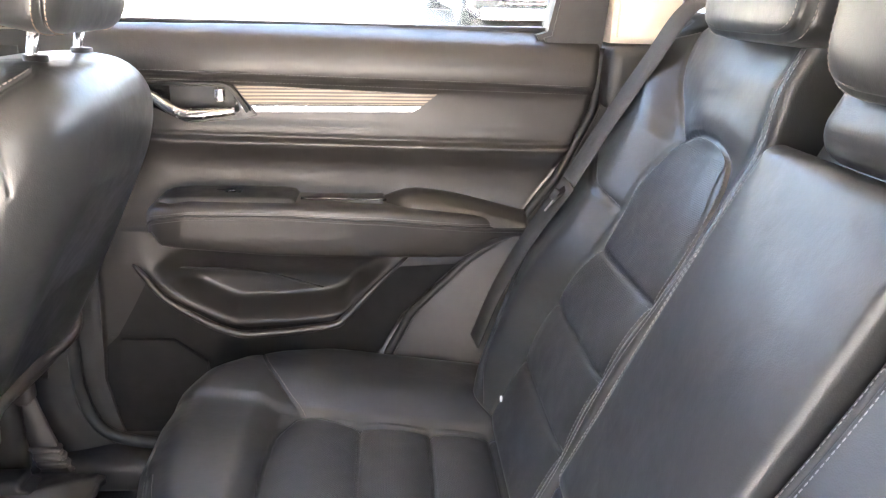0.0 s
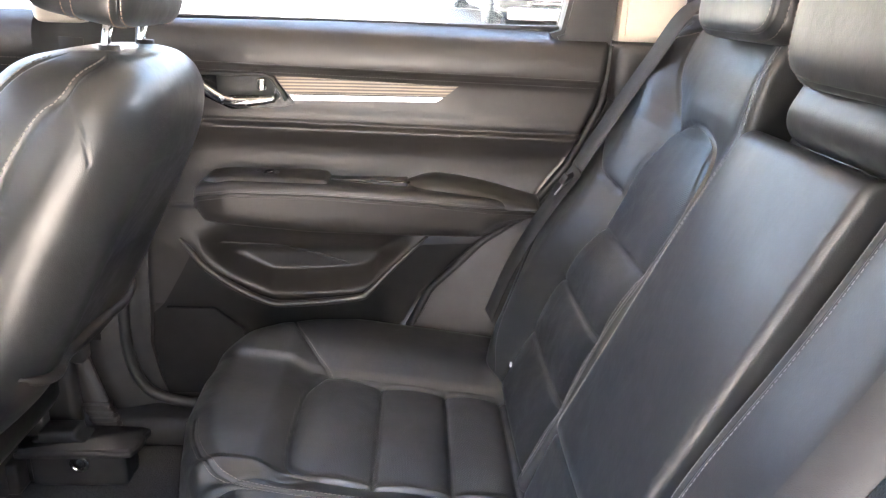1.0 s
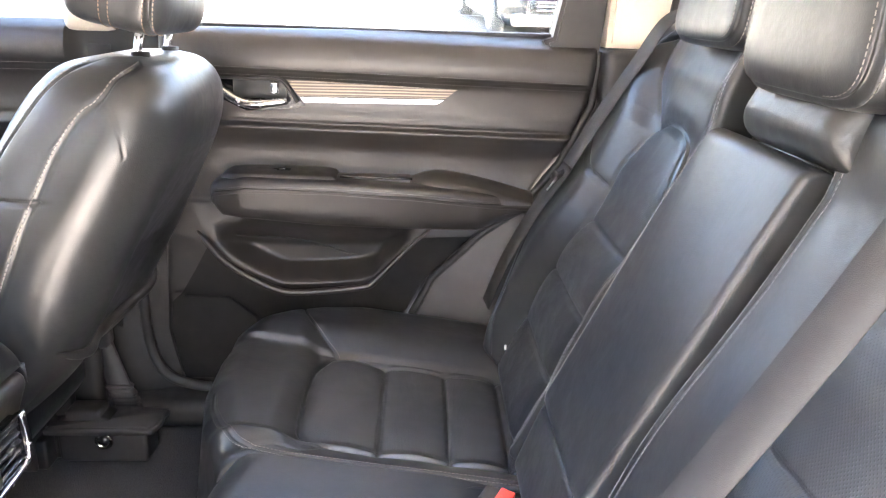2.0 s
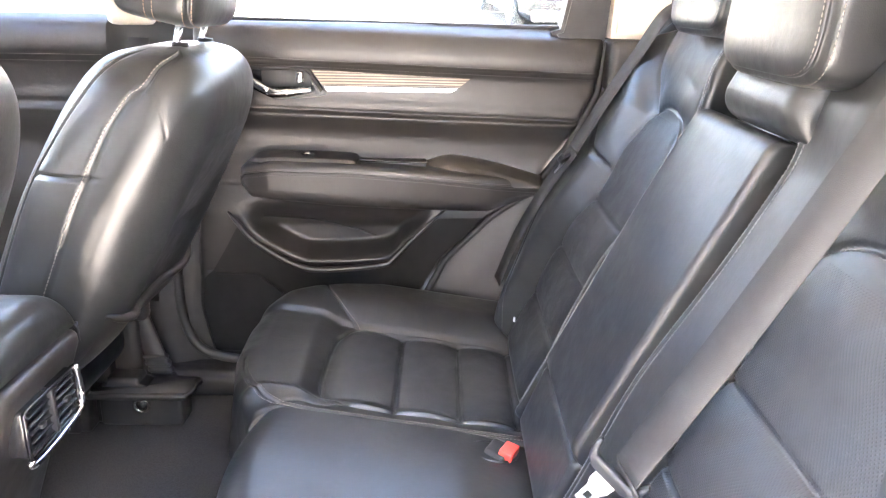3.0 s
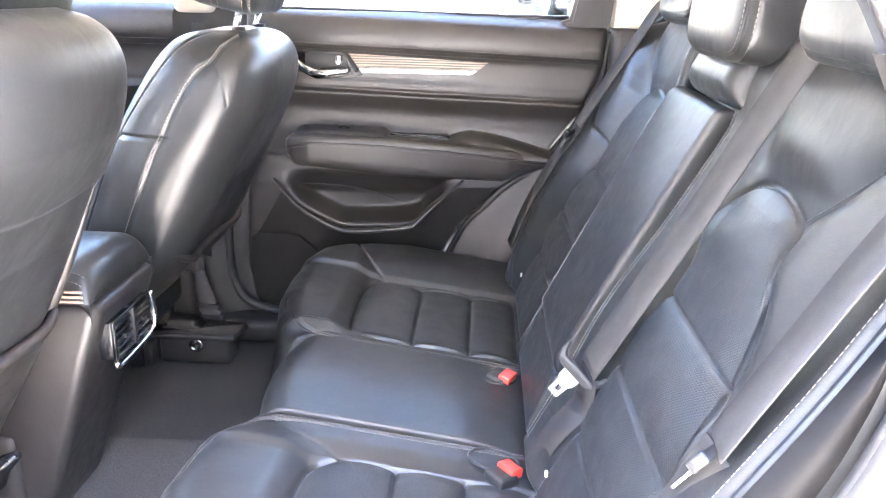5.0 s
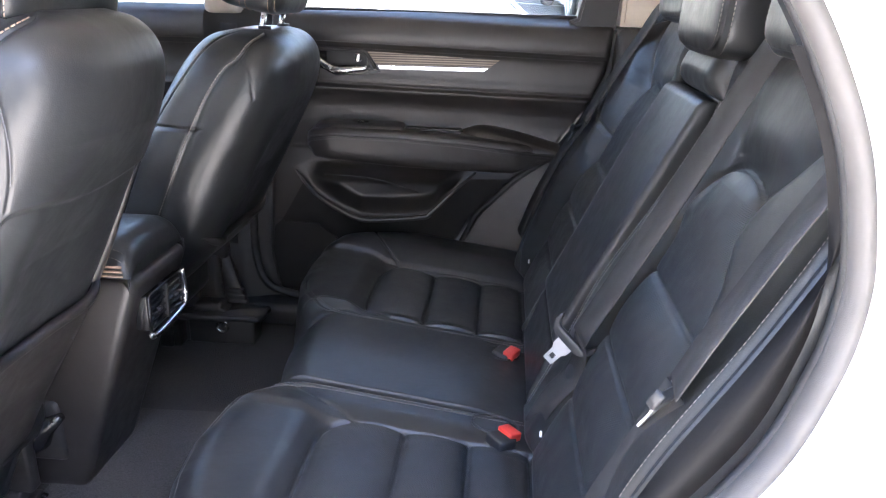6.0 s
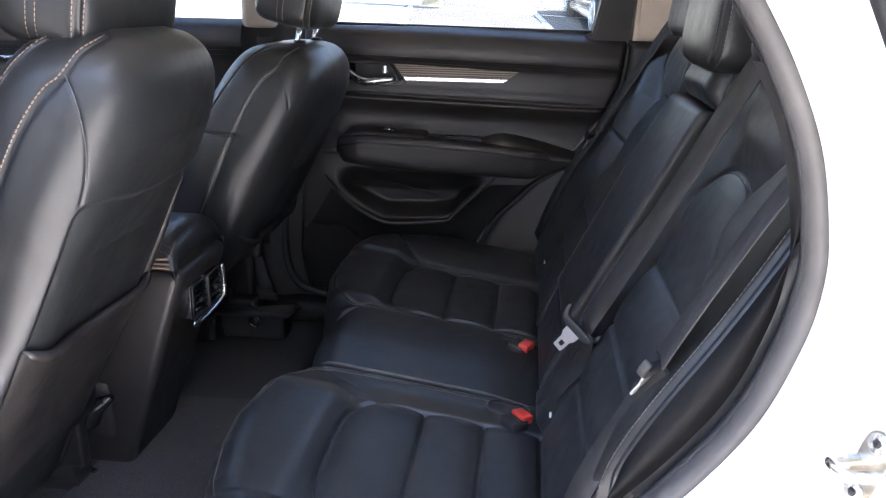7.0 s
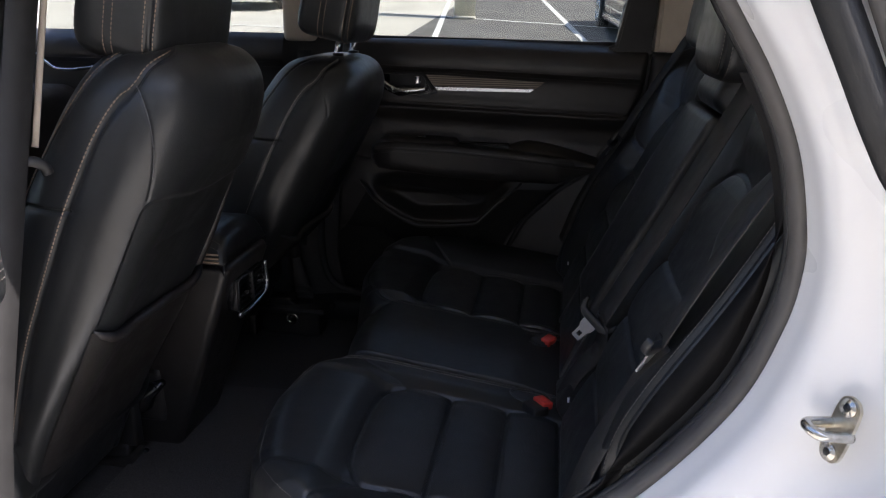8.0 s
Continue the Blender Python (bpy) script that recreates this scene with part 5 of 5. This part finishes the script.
def belt(label, path, across, grip, tip, eye, flat_on, tail, slack=None, group="rear seat belts"):
    """A strap with its latch plate between grip and tip; flat_on: whether the plate is turned flat towards eye."""
    root = thing("seat_belt", tuple(tail[-1]), label, "seat belt", group)
    part("webbing", ribbon(spline(path, 10), 0.047, 0.0022, across), WEBBING, root)
    part("webbing", ribbon(spline(tail, 10), 0.047, 0.0022, across if slack is None else slack), WEBBING, root)
    d = (Vector(tip) - Vector(grip)).normalized()
    sight = (Vector(grip) - Vector(eye)).normalized()
    w = d.cross(sight) if flat_on else sight + d.cross(sight) * 0.22
    w = (w - d * w.dot(d)).normalized()
    n = d.cross(w)
    m = Matrix((w, d, n)).transposed().to_4x4()
    m.translation = Vector(grip)
    # the grip is a bar with two splayed ears that hold the webbing
    half = [(0.022, 0.002), (0.032, -0.004), (0.0385, -0.017), (0.0385, -0.029), (0.0335, -0.031), (0.0305, -0.020), (0.0255, -0.013)]
    grip_bm = bmesh.new()
    ring = [grip_bm.verts.new((x, y, -0.0055)) for x, y in half + [(-x, y) for x, y in reversed(half)]]
    ex = bmesh.ops.extrude_face_region(grip_bm, geom=[grip_bm.faces.new(ring)])
    for v in [g for g in ex["geom"] if isinstance(g, bmesh.types.BMVert)]:
        v.co.z += 0.011
    bmesh.ops.bevel(grip_bm, geom=grip_bm.edges[:], offset=0.0024, segments=2, profile=0.5, affect="EDGES", clamp_overlap=True)
    bmesh.ops.recalc_face_normals(grip_bm, faces=grip_bm.faces[:])
    part("latch_grip", moved(grip_bm, m), GRIP_PLASTIC, root, "grey plastic latch grip")
    blade = bmesh.new()
    side = [(0.0145, -0.002), (0.0135, 0.014), (0.0095, 0.021), (0.0085, 0.043)]
    hole = [(0.0038, 0.026), (0.0042, 0.029), (0.0042, 0.033), (0.0038, 0.036)]
    vo, vi = [[blade.verts.new((x, y, 0)) for x, y in h + [(-x, y) for x, y in reversed(h)]] for h in (side, hole)]
    for i in range(8):
        blade.faces.new((vo[i], vo[(i + 1) % 8], vi[(i + 1) % 8], vi[i]))
    ex = bmesh.ops.extrude_face_region(blade, geom=blade.faces[:])
    for v in [g for g in ex["geom"] if isinstance(g, bmesh.types.BMVert)]:
        v.co.z += 0.0028
    bmesh.ops.recalc_face_normals(blade, faces=blade.faces[:])
    part("latch_blade", moved(blade, m), BRIGHT_STEEL, root, "bright steel latch blade", smooth=False)
    return root


def nb(y, s, h):
    return on_back(s, h, y)


belt("dark grey middle seat belt hanging over a leather backrest",
     [nb(-0.40, 0.735, -0.02), nb(-0.365, 0.705, 0.045), nb(-0.352, 0.65, 0.056), nb(-0.345, 0.57, 0.056), nb(-0.33, 0.44, 0.050), nb(-0.312, 0.29, 0.046), nb(-0.292, 0.165, 0.042)], YA * 0.92 + BN * 0.35,
     nb(-0.280, 0.143, 0.050), nb(-0.272, 0.085, 0.062), (0.16, -1.3, 1.29), True,
     [nb(-0.288, 0.158, 0.034), nb(-0.262, 0.10, 0.008), nb(-0.252, 0.03, 0.014), nb(-0.225, -0.05, 0.004)])
belt("dark grey seat belt beside the open door with its latch plate",
     [nb(-0.69, 0.72, 0.0), nb(-0.69, 0.62, 0.05), nb(-0.682, 0.52, 0.060), nb(-0.678, 0.42, 0.062), nb(-0.672, 0.36, 0.060), nb(-0.664, 0.303, 0.056)], YA - BN * 0.06,
     nb(-0.660, 0.286, 0.054), nb(-0.636, 0.221, 0.052), (0.17, -1.37, 1.3), False,
     [nb(-0.664, 0.30, 0.050), nb(-0.660, 0.22, 0.046), nb(-0.668, 0.12, 0.046), nb(-0.68, 0.0, 0.03)], YA + BN * 0.3)
belt("dark grey seat belt along the closed door",
     [nb(0.545, 0.735, 0.0), nb(0.56, 0.69, 0.038), nb(0.572, 0.60, 0.045), nb(0.582, 0.50, 0.052), nb(0.588, 0.42, 0.056), nb(0.592, 0.365, 0.058)], YA + BN * 0.25,
     nb(0.597, 0.338, 0.060), nb(0.628, 0.288, 0.060), (0.08, -0.7, 1.29), False,
     [nb(0.592, 0.365, 0.056), nb(0.625, 0.25, 0.060), nb(0.65, 0.12, 0.056), nb(0.665, 0.0, 0.040)])


def buckle(at, yaw, tilt, label):
    root = thing("belt_buckle", at, label, "seat belt buckle", "rear seat belt buckles")
    m = pose(*at, 0, tilt, yaw)
    part("housing", moved(box((-0.030, -0.021, -0.018), (0.008, 0.021, 0.003), 0.007, 3), m), BLACK_RUBBER, root)
    part("button", moved(box((-0.006, -0.0175, -0.006), (0.018, 0.0175, 0.010), 0.003, 2), m), RED, root, "red release button")
    return root


def seat_point(y, s, h):
    return tuple(CO + CD * s + CN * h + YA * y)


b1 = buckle(seat_point(0.062, 0.193, 0.014), -28, 8, "black buckle with red button in a seat recess")
b2 = buckle(seat_point(-0.236, 0.190, 0.012), 40, 8, "black buckle with red button in a seat recess")
for y, s in ((0.065, 0.175), (-0.205, 0.170)):
    rim = [seat_point(y + 0.028 * math.sin(a), s + 0.040 * math.cos(a), 0.009) for a in np.linspace(0, 2 * math.pi, 28, endpoint=False)]
    part("recess_rim", tube(rim, 0.0022, 8, closed=True), LEATHER, bench)
for y in (0.455, -0.322):
    part("anchor_tag", box(tuple(np.array(on_back(0.006, 0.018, y)) - (0.002, 0.002, 0.005)), tuple(np.array(on_back(0.006, 0.018, y)) + (0.002, 0.002, 0.005)), 0.001), WHITE_TAG, far_back if y > 0 else near_back, "small white anchor tag")
part("release_lever", box(tuple(np.array(on_back(0.725, -0.02, 0.40)) - (0.02, 0.03, 0.0)), tuple(np.array(on_back(0.725, -0.02, 0.40)) + (0.03, 0.03, 0.022)), 0.008, 3), PLASTIC, far_back, "black plastic backrest release")

# ---- near side body: jamb, seals, striker, pillar ----
body = thing("car_body_side", (0.45, -0.80, 0.30), "white painted rear body side round the open door", "car body", kind="structure")
body.name = "wall_near"
APERTURE = spline([(0.20, 1.52), (0.30, 1.42), (0.355, 1.330), (0.399, 1.261), (0.433, 1.190), (0.451, 1.12), (0.457, 1.064), (0.447, 0.992), (0.409, 0.891), (0.316, 0.766), (0.20, 0.66), (0.08, 0.555), (-0.05, 0.47), (-0.20, 0.43), (-0.38, 0.42)], 8)
tangent = np.gradient(APERTURE, axis=0)
tangent /= np.linalg.norm(tangent, axis=1)[:, None]
outward = np.stack([-tangent[:, 1], tangent[:, 0]], 1)


def ap(off, y, k=None):
    p = APERTURE + outward * (off if k is None else off * k[:, None])
    return np.stack([p[:, 0], np.full(len(p), y), p[:, 1]], 1)


part("door_seal", tube(ap(-0.004, -0.732), 0.0165, 14, up=(0, 1, 0), flat=0.6), RUBBER, body, "taupe rubber door seal")
part("seal_lip", tube(ap(-0.009, -0.720), 0.0068, 12, up=(0, 1, 0)), BLACK_RUBBER, body, "black seal lip")
lip_run = np.r_[0, np.cumsum(np.linalg.norm(np.diff(ap(-0.020, -0.706), axis=0), axis=1))]
lip_at = np.arange(0, lip_run[-1], 0.0016)
ribs = np.stack([np.interp(lip_at, lip_run, ap(-0.016, -0.703)[:, k]) for k in range(3)], 1)
ribs = ribs[ribs[:, 2] < 1.02]
part("ribbed_lip", tube(ribs, np.where(np.arange(len(ribs)) % 4 < 2, 0.0052, 0.0058), 8, up=(0, 1, 0)), BLACK_RUBBER, body, "ribbed black trim edge")
# the backrest's vinyl side runs from its stitched rim to the trim edge; shade is put into its near-black colour
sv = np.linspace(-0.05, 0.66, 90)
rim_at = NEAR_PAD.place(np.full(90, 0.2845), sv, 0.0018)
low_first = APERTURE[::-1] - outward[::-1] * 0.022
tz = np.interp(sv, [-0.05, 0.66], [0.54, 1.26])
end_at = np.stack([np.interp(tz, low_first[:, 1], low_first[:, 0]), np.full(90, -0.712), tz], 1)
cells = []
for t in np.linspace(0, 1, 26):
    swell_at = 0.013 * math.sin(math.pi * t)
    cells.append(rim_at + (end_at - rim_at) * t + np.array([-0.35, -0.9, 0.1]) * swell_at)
part("side_panel", (list(np.array(cells).reshape(-1, 3)), quads(26, 90)), SHADE_VINYL, near_back, "plain black vinyl seat side, darkened further for shade")
swell = np.interp(APERTURE[:, 1], [0.42, 0.7, 0.95, 1.06, 1.2, 1.5], [1.25, 1.25, 1.12, 0.82, 0.47, 0.42])
rows = [(0.0, -0.742), (0.006, -0.765), (0.012, -0.788), (0.030, -0.801), (0.055, -0.810), (0.078, -0.824), (0.091, -0.843), (0.098, -0.868), (0.108, -0.896), (0.124, -0.919), (0.148, -0.932), (0.170, -0.931), (0.20, -0.915), (0.40, -0.86)]
grid = [ap(o, y, swell) for o, y in rows]
fine = np.array([spline([g[i] for g in grid], 4) for i in range(len(APERTURE))])
part("door_jamb", (list(fine.reshape(-1, 3)), quads(fine.shape[0], fine.shape[1])), PAINT, body, "pearl white painted door jamb")
part("inner_side_trim", (list(np.array([[(p[0] + o, y, p[1]) for o, y in ((-0.002, -0.70), (0.03, -0.688), (0.10, -0.68), (0.35, -0.68))] for p in (APERTURE + outward * -0.012)]).reshape(-1, 3)), quads(len(APERTURE), 4)), BLACK_RUBBER, body, "black inner side trim")
part("quarter_wall", box((0.50, -0.725, 0.42), (1.6, -0.695, 1.66), 0.004), PLASTIC, body, "black plastic cargo side wall")
# quarter window on the outside
part("quarter_seal", tube(spline([(0.30, -0.905, 1.52), (0.355, -0.908, 1.40), (0.392, -0.912, 1.328), (0.416, -0.915, 1.281), (0.441, -0.918, 1.232), (0.466, -0.920, 1.192), (0.50, -0.921, 1.172), (0.56, -0.921, 1.163), (0.8, -0.918, 1.155)], 6), 0.016, 10, up=(0, 1, 0)), BLACK_RUBBER, body, "black quarter window seal")
part("quarter_rail", tube(spline([(0.335, -0.917, 1.52), (0.385, -0.920, 1.40), (0.420, -0.924, 1.328), (0.445, -0.927, 1.275), (0.468, -0.929, 1.235)], 6), 0.009, 10, up=(0, 1, 0)), RUBBER, body, "grey metal window rail")
part("rail_screw", tube([(0.446, -0.925, 1.268), (0.446, -0.938, 1.268)], 0.004, 10, up=(1, 0, 0)), STEEL, body, "small steel screw")
part("quarter_glass", plate_on_door([(0.42, 1.52), (0.47, 1.40), (0.50, 1.33), (0.53, 1.26), (0.58, 1.19), (0.9, 1.18), (0.9, 1.52)], -0.915, -0.91, 0), PIANO, body, "dark tinted quarter glass", smooth=False)
part("glass_edge", tube([(0.365, -0.93, 1.52), (0.415, -0.933, 1.41), (0.452, -0.936, 1.328), (0.490, -0.938, 1.245), (0.53, -0.938, 1.19)], 0.004, 8, up=(0, 1, 0)), CHROME, body)
part("outer_skin", box((0.62, -0.93, 0.40), (1.5, -0.90, 1.20), 0.01), PAINT, body, "white painted rear wing")
# Both out of view, sized to keep direct sun off inner trim and pillar.
part("roof_rail", box((-1.2, -0.80, 1.55), (1.5, -0.58, 1.66), 0.03, 3), PAINT, body, "unseen white roof edge, widened to block sun")
part("roof_side", box((0.30, -0.93, 1.50), (1.6, -0.81, 1.655), 0.03, 4), PAINT, body, "unseen white roof side added to block sun above the quarter glass")
part("sill", box((-1.4, -0.90, 0.27), (0.15, -0.70, 0.41), 0.03, 4), PAINT, body, "white painted door sill")
# latch striker
striker = thing("door_striker", (0.485, -0.845, 0.915), "zinc-plated door latch striker bolted to the jamb", "door striker")
# the plate faces out of the opening; its long axis stands a little askew
face_n = Vector((-0.90, -0.40, 0.12)).normalized()
long_a = Vector((0.42, 0.03, 0.90))
long_a = (long_a - face_n * long_a.dot(face_n)).normalized()
wide_a = face_n.cross(long_a)
sm = Matrix((long_a, wide_a, face_n)).transposed().to_4x4()
sm.translation = Vector((0.492, -0.828, 0.923))
plate_ring = spline([(-0.038, 0.0), (-0.030, 0.0125), (0.0, 0.0145), (0.030, 0.0125), (0.038, 0.0), (0.030, -0.0125), (0.0, -0.0145), (-0.030, -0.0125)], 4, True)
sp = bmesh.new()
sf = sp.faces.new([sp.verts.new((x, y, 0.0)) for x, y in plate_ring])
se = bmesh.ops.extrude_face_region(sp, geom=[sf])
for v in [g for g in se["geom"] if isinstance(g, bmesh.types.BMVert)]:
    v.co.z += 0.004
part("plate", moved(sp, sm), BRASS, striker, "yellow zinc striker plate", smooth=False)
loop = spline([(0.0, -0.0125, 0.0), (0.001, -0.0115, 0.022), (0.002, -0.010, 0.036), (0.003, -0.004, 0.041), (0.003, 0.004, 0.041), (0.002, 0.010, 0.036), (0.001, 0.0115, 0.022), (0.0, 0.0125, 0.0)], 6)
part("loop", tube([sm @ Vector(p) for p in loop], 0.0056, 12), STEEL, striker, "bright steel latch loop")
for x in (-0.027, 0.027):
    bolt = part("bolt", tube([sm @ Vector((x, 0, 0.003)), sm @ Vector((x, 0, 0.007))], 0.0095, 20), STEEL, striker, "domed steel bolt head")
    part("socket", tube([sm @ Vector((x, 0, 0.0068)), sm @ Vector((x, 0, 0.0078))], 0.0045, 6), BLACK_RUBBER, bolt)
# near pillar between the doors, with its belt guide
pl = box((-0.69, -0.80, 0.42), (-0.562, -0.70, 1.62), 0.016, 3)
for v in pl.verts:
    v.co.y += 0.318 * (v.co.z - 0.70)
part("pillar_cover", pl, SOFT, body, "dark brown leather pillar cover")
part("stitching", stitches(lambda u, v, lift: np.stack([-0.5612 + 0 * u, -0.728 + 0.318 * (u - 0.70), u], -1), [(z, 0) for z in np.linspace(0.9, 1.6, 40)], wide=0.0016), THREAD, body, "cream pillar stitching")
edge_at = lambda z: (-0.556, -0.703 + 0.318 * (z - 0.70), z)  # noqa: E731
part("pillar_edge", tube([edge_at(z) for z in (1.12, 1.2, 1.3, 1.4, 1.55)], 0.005, 10, up=(1, 0, 0)), BEIGE, body, "pale edge of the pillar cover")
fdn = thing("car_door", (-1.1, -0.74, 0.42), "closed front car door on the open side", "car door", "near side doors")
part("inner_panel", box((-1.55, -0.80, 0.42), (-0.70, -0.72, 1.235), 0.03, 3), SOFT, fdn)
pane = part("window_pane", box((-1.5, -0.772, 1.235), (-0.70, -0.768, 1.60), 0), GLASS, fdn, "clear side window glass", smooth=False)
pane.visible_shadow = False
# front belt of the near side, hanging by the pillar
nbelt = thing("seat_belt", (-0.56, -0.66, 0.45), "grey front seat belt hanging by the pillar", "seat belt")
part("webbing", ribbon(spline([(-0.548, -0.535, 1.40), (-0.550, -0.598, 1.20), (-0.552, -0.660, 1.0), (-0.554, -0.735, 0.75), (-0.556, -0.78, 0.5)], 8), 0.047, 0.003, (0.3, 1, 0)), WEBBING, nbelt)
part("stop_button", tube(spline([(-0.556, -0.605, 1.103), (-0.545, -0.594, 1.104), (-0.537, -0.582, 1.096), (-0.535, -0.577, 1.084)], 5), 0.008, 12, up=(0, 0, 1)), BLACK_RUBBER, nbelt, "black plastic belt guide")

# the opened rear door, swung forward
odoor = thing("car_door", (-0.57, -0.84, 0.42), "rear car door swung wide open", "car door", "near side doors")
part("inner_panel", box((-0.60, -1.78, 0.42), (-0.535, -0.845, 1.235), 0.025, 3), SOFT, odoor)
part("outer_skin", box((-0.66, -1.80, 0.40), (-0.605, -0.84, 1.24), 0.02, 3), PAINT, odoor, "white painted outer skin")
opad = Pad((-0.535, 0, 0), (0, -1, 0), (0, 0, 1), (1, 0, 0), (0.975, 1.08), lambda z: 0.80 + 0 * z, lambda z: 1.45 + 0 * z, lambda u, v: 0.115 + 0 * u, (0.04, 0.03, 0.035, 0.03), 0.0)
oarm = part("armrest", opad.mesh(40, 80), LEATHER, odoor, "padded black armrest")
part("stitching", join(*[stitches(opad.place, [(u, z) for u in np.linspace(0.82, 1.43, 30)]) for z in (1.018, 1.028, 1.038)]), THREAD, oarm, "pale grey contrast stitching", kind="stuff")
pane = part("window_pane", box((-0.612, -1.74, 1.235), (-0.607, -0.86, 1.58), 0), GLASS, odoor, "clear side window glass", smooth=False)
pane.visible_shadow = False
part("window_frame", tube([(-0.61, -0.85, 1.23), (-0.61, -0.86, 1.58), (-0.61, -1.30, 1.60), (-0.61, -1.70, 1.45), (-0.61, -1.78, 1.23)], 0.018, 10, up=(1, 0, 0)), BLACK_RUBBER, odoor, "black window frame")

# ---- outside ----
post = thing("bollard_post", (-1.97, 14.9, float(ground_z(14.9))), "cream painted round concrete post in the lot", "post")
pz = float(ground_z(14.9))
part("shaft", tube([(-1.97, 14.9, pz - 0.05), (-1.97, 14.9, pz + 1.4), (-1.97, 14.9, pz + 3.6)], 0.225, 32, up=(0, 1, 0)), POST_PAINT, post)
part("collar", tube([(-1.97, 14.9, pz), (-1.97, 14.9, pz + 0.05)], 0.24, 32, up=(0, 1, 0)), CONCRETE, post)


def wheel(parent, at):
    x, y, z = at
    w = part("wheel", tube([(x - 0.10, y, z), (x - 0.085, y, z), (x + 0.085, y, z), (x + 0.10, y, z)], [0.30, 0.335, 0.335, 0.30], 40, up=(0, 0, 1)), BLACK_RUBBER, parent, "black tyre with alloy rim")
    part("rim", tube(np.array([(x - 0.104, y + 0.225 * math.cos(a), z + 0.225 * math.sin(a)) for a in np.linspace(0, 2 * math.pi, 40, endpoint=False)]), 0.016, 8, up=(1, 0, 0), closed=True), CHROME, w, "bright alloy rim")
    for k in range(10):
        a = 2 * math.pi * k / 10
        part("spoke", tube([(x - 0.106, y + 0.03 * math.cos(a), z + 0.03 * math.sin(a)), (x - 0.108, y + 0.22 * math.cos(a + 0.08), z + 0.22 * math.sin(a + 0.08))], 0.013, 6, up=(1, 0, 0)), CHROME, w)
    part("hub", tube([(x - 0.115, y, z), (x - 0.095, y, z)], 0.045, 16), CHROME, w)
    return w


def parked_car(paint):
    """A tall hatchback standing with its nose towards -y; its origin is the ground under the nose's left corner."""
    root = thing("parked_car", (0, 0, 0), "dark parked car with bright alloy wheels", "car", "parked cars")
    ys = np.linspace(0, 4.4, 45)
    top = lookup([(0.0, 0.62), (0.12, 0.80), (0.9, 0.98), (1.35, 1.05), (2.1, 1.55), (3.4, 1.60), (4.1, 1.30), (4.4, 0.95)])
    half = lookup([(0, 0.62), (0.15, 0.80), (0.5, 0.90), (3.9, 0.90), (4.4, 0.78)])
    low = lookup([(0, 0.28), (0.2, 0.20), (4.2, 0.22), (4.4, 0.35)])
    ring = []
    for y in ys:
        t, h, b = float(top(y)), float(half(y)), float(low(y))
        shoulder_z = min(t - 0.02, 0.98)
        inset = 0.25 if t > 1.1 else 0.04
        prof = [(-h * 0.9, b), (-h, b + 0.1), (-h, 0.55), (-h * 0.98, shoulder_z - 0.06), (-h * 0.93, shoulder_z), (-h + inset, (shoulder_z + t) / 2), (-h + inset + 0.08, t), (0, t + 0.02),
                (h - inset - 0.08, t), (h - inset, (shoulder_z + t) / 2), (h * 0.93, shoulder_z), (h * 0.98, shoulder_z - 0.06), (h, 0.55), (h, b + 0.1), (h * 0.9, b)]
        ring.append([(0.9 + x, y, z) for x, z in prof])
    n = len(ring[0])
    part("body", ([p for r in ring for p in r], quads(len(ys), n, False, True) + [tuple(range(n)), tuple(range(n * (len(ys) - 1), n * len(ys)))]), paint, root)
    for y in (0.85, 3.55):
        part("wheel_arch", tube([(0.06, y + 0.39 * math.cos(a), 0.335 + 0.39 * math.sin(a)) for a in np.linspace(0, math.pi, 20)], 0.045, 8, up=(1, 0, 0)), BLACK_RUBBER, root)
        wheel(root, (0.06, y, 0.335))
        wheel(root, (1.74, y, 0.335))
    part("grille", box((0.45, -0.03, 0.42), (1.35, 0.05, 0.72), 0.03, 3), PIANO, root, "gloss black grille")
    for k in range(5):
        part("grille_bar", box((0.47, -0.04, 0.45 + k * 0.055), (1.33, -0.025, 0.465 + k * 0.055), 0.004), CHROME, root)
    for x in (0.2, 1.34):
        part("headlight", box((x, 0.0, 0.66), (x + 0.28, 0.14, 0.76), 0.03, 3), CHROME, root, "clear headlight")
    part("bumper", box((0.12, -0.02, 0.22), (1.68, 0.10, 0.40), 0.05, 3), CHROME, root, "bright lower bumper")
    part("sill_strip", box((-0.02, 1.3, 0.22), (0.03, 3.1, 0.34), 0.015), CHROME, root, "bright sill strip")
    return root


one = parked_car(CAR_BLACK)
lie = lambda x, y: Matrix.Translation((x, y, float(ground_z(y)))) @ pose(0, 0, 0, 5.0, 0, 6.8)  # noqa: E731
one.matrix_basis = lie(1.22, 10.25)
copy_thing(one, lie(-8.3, 15.6))
copy_thing(one, lie(3.95, 10.4))
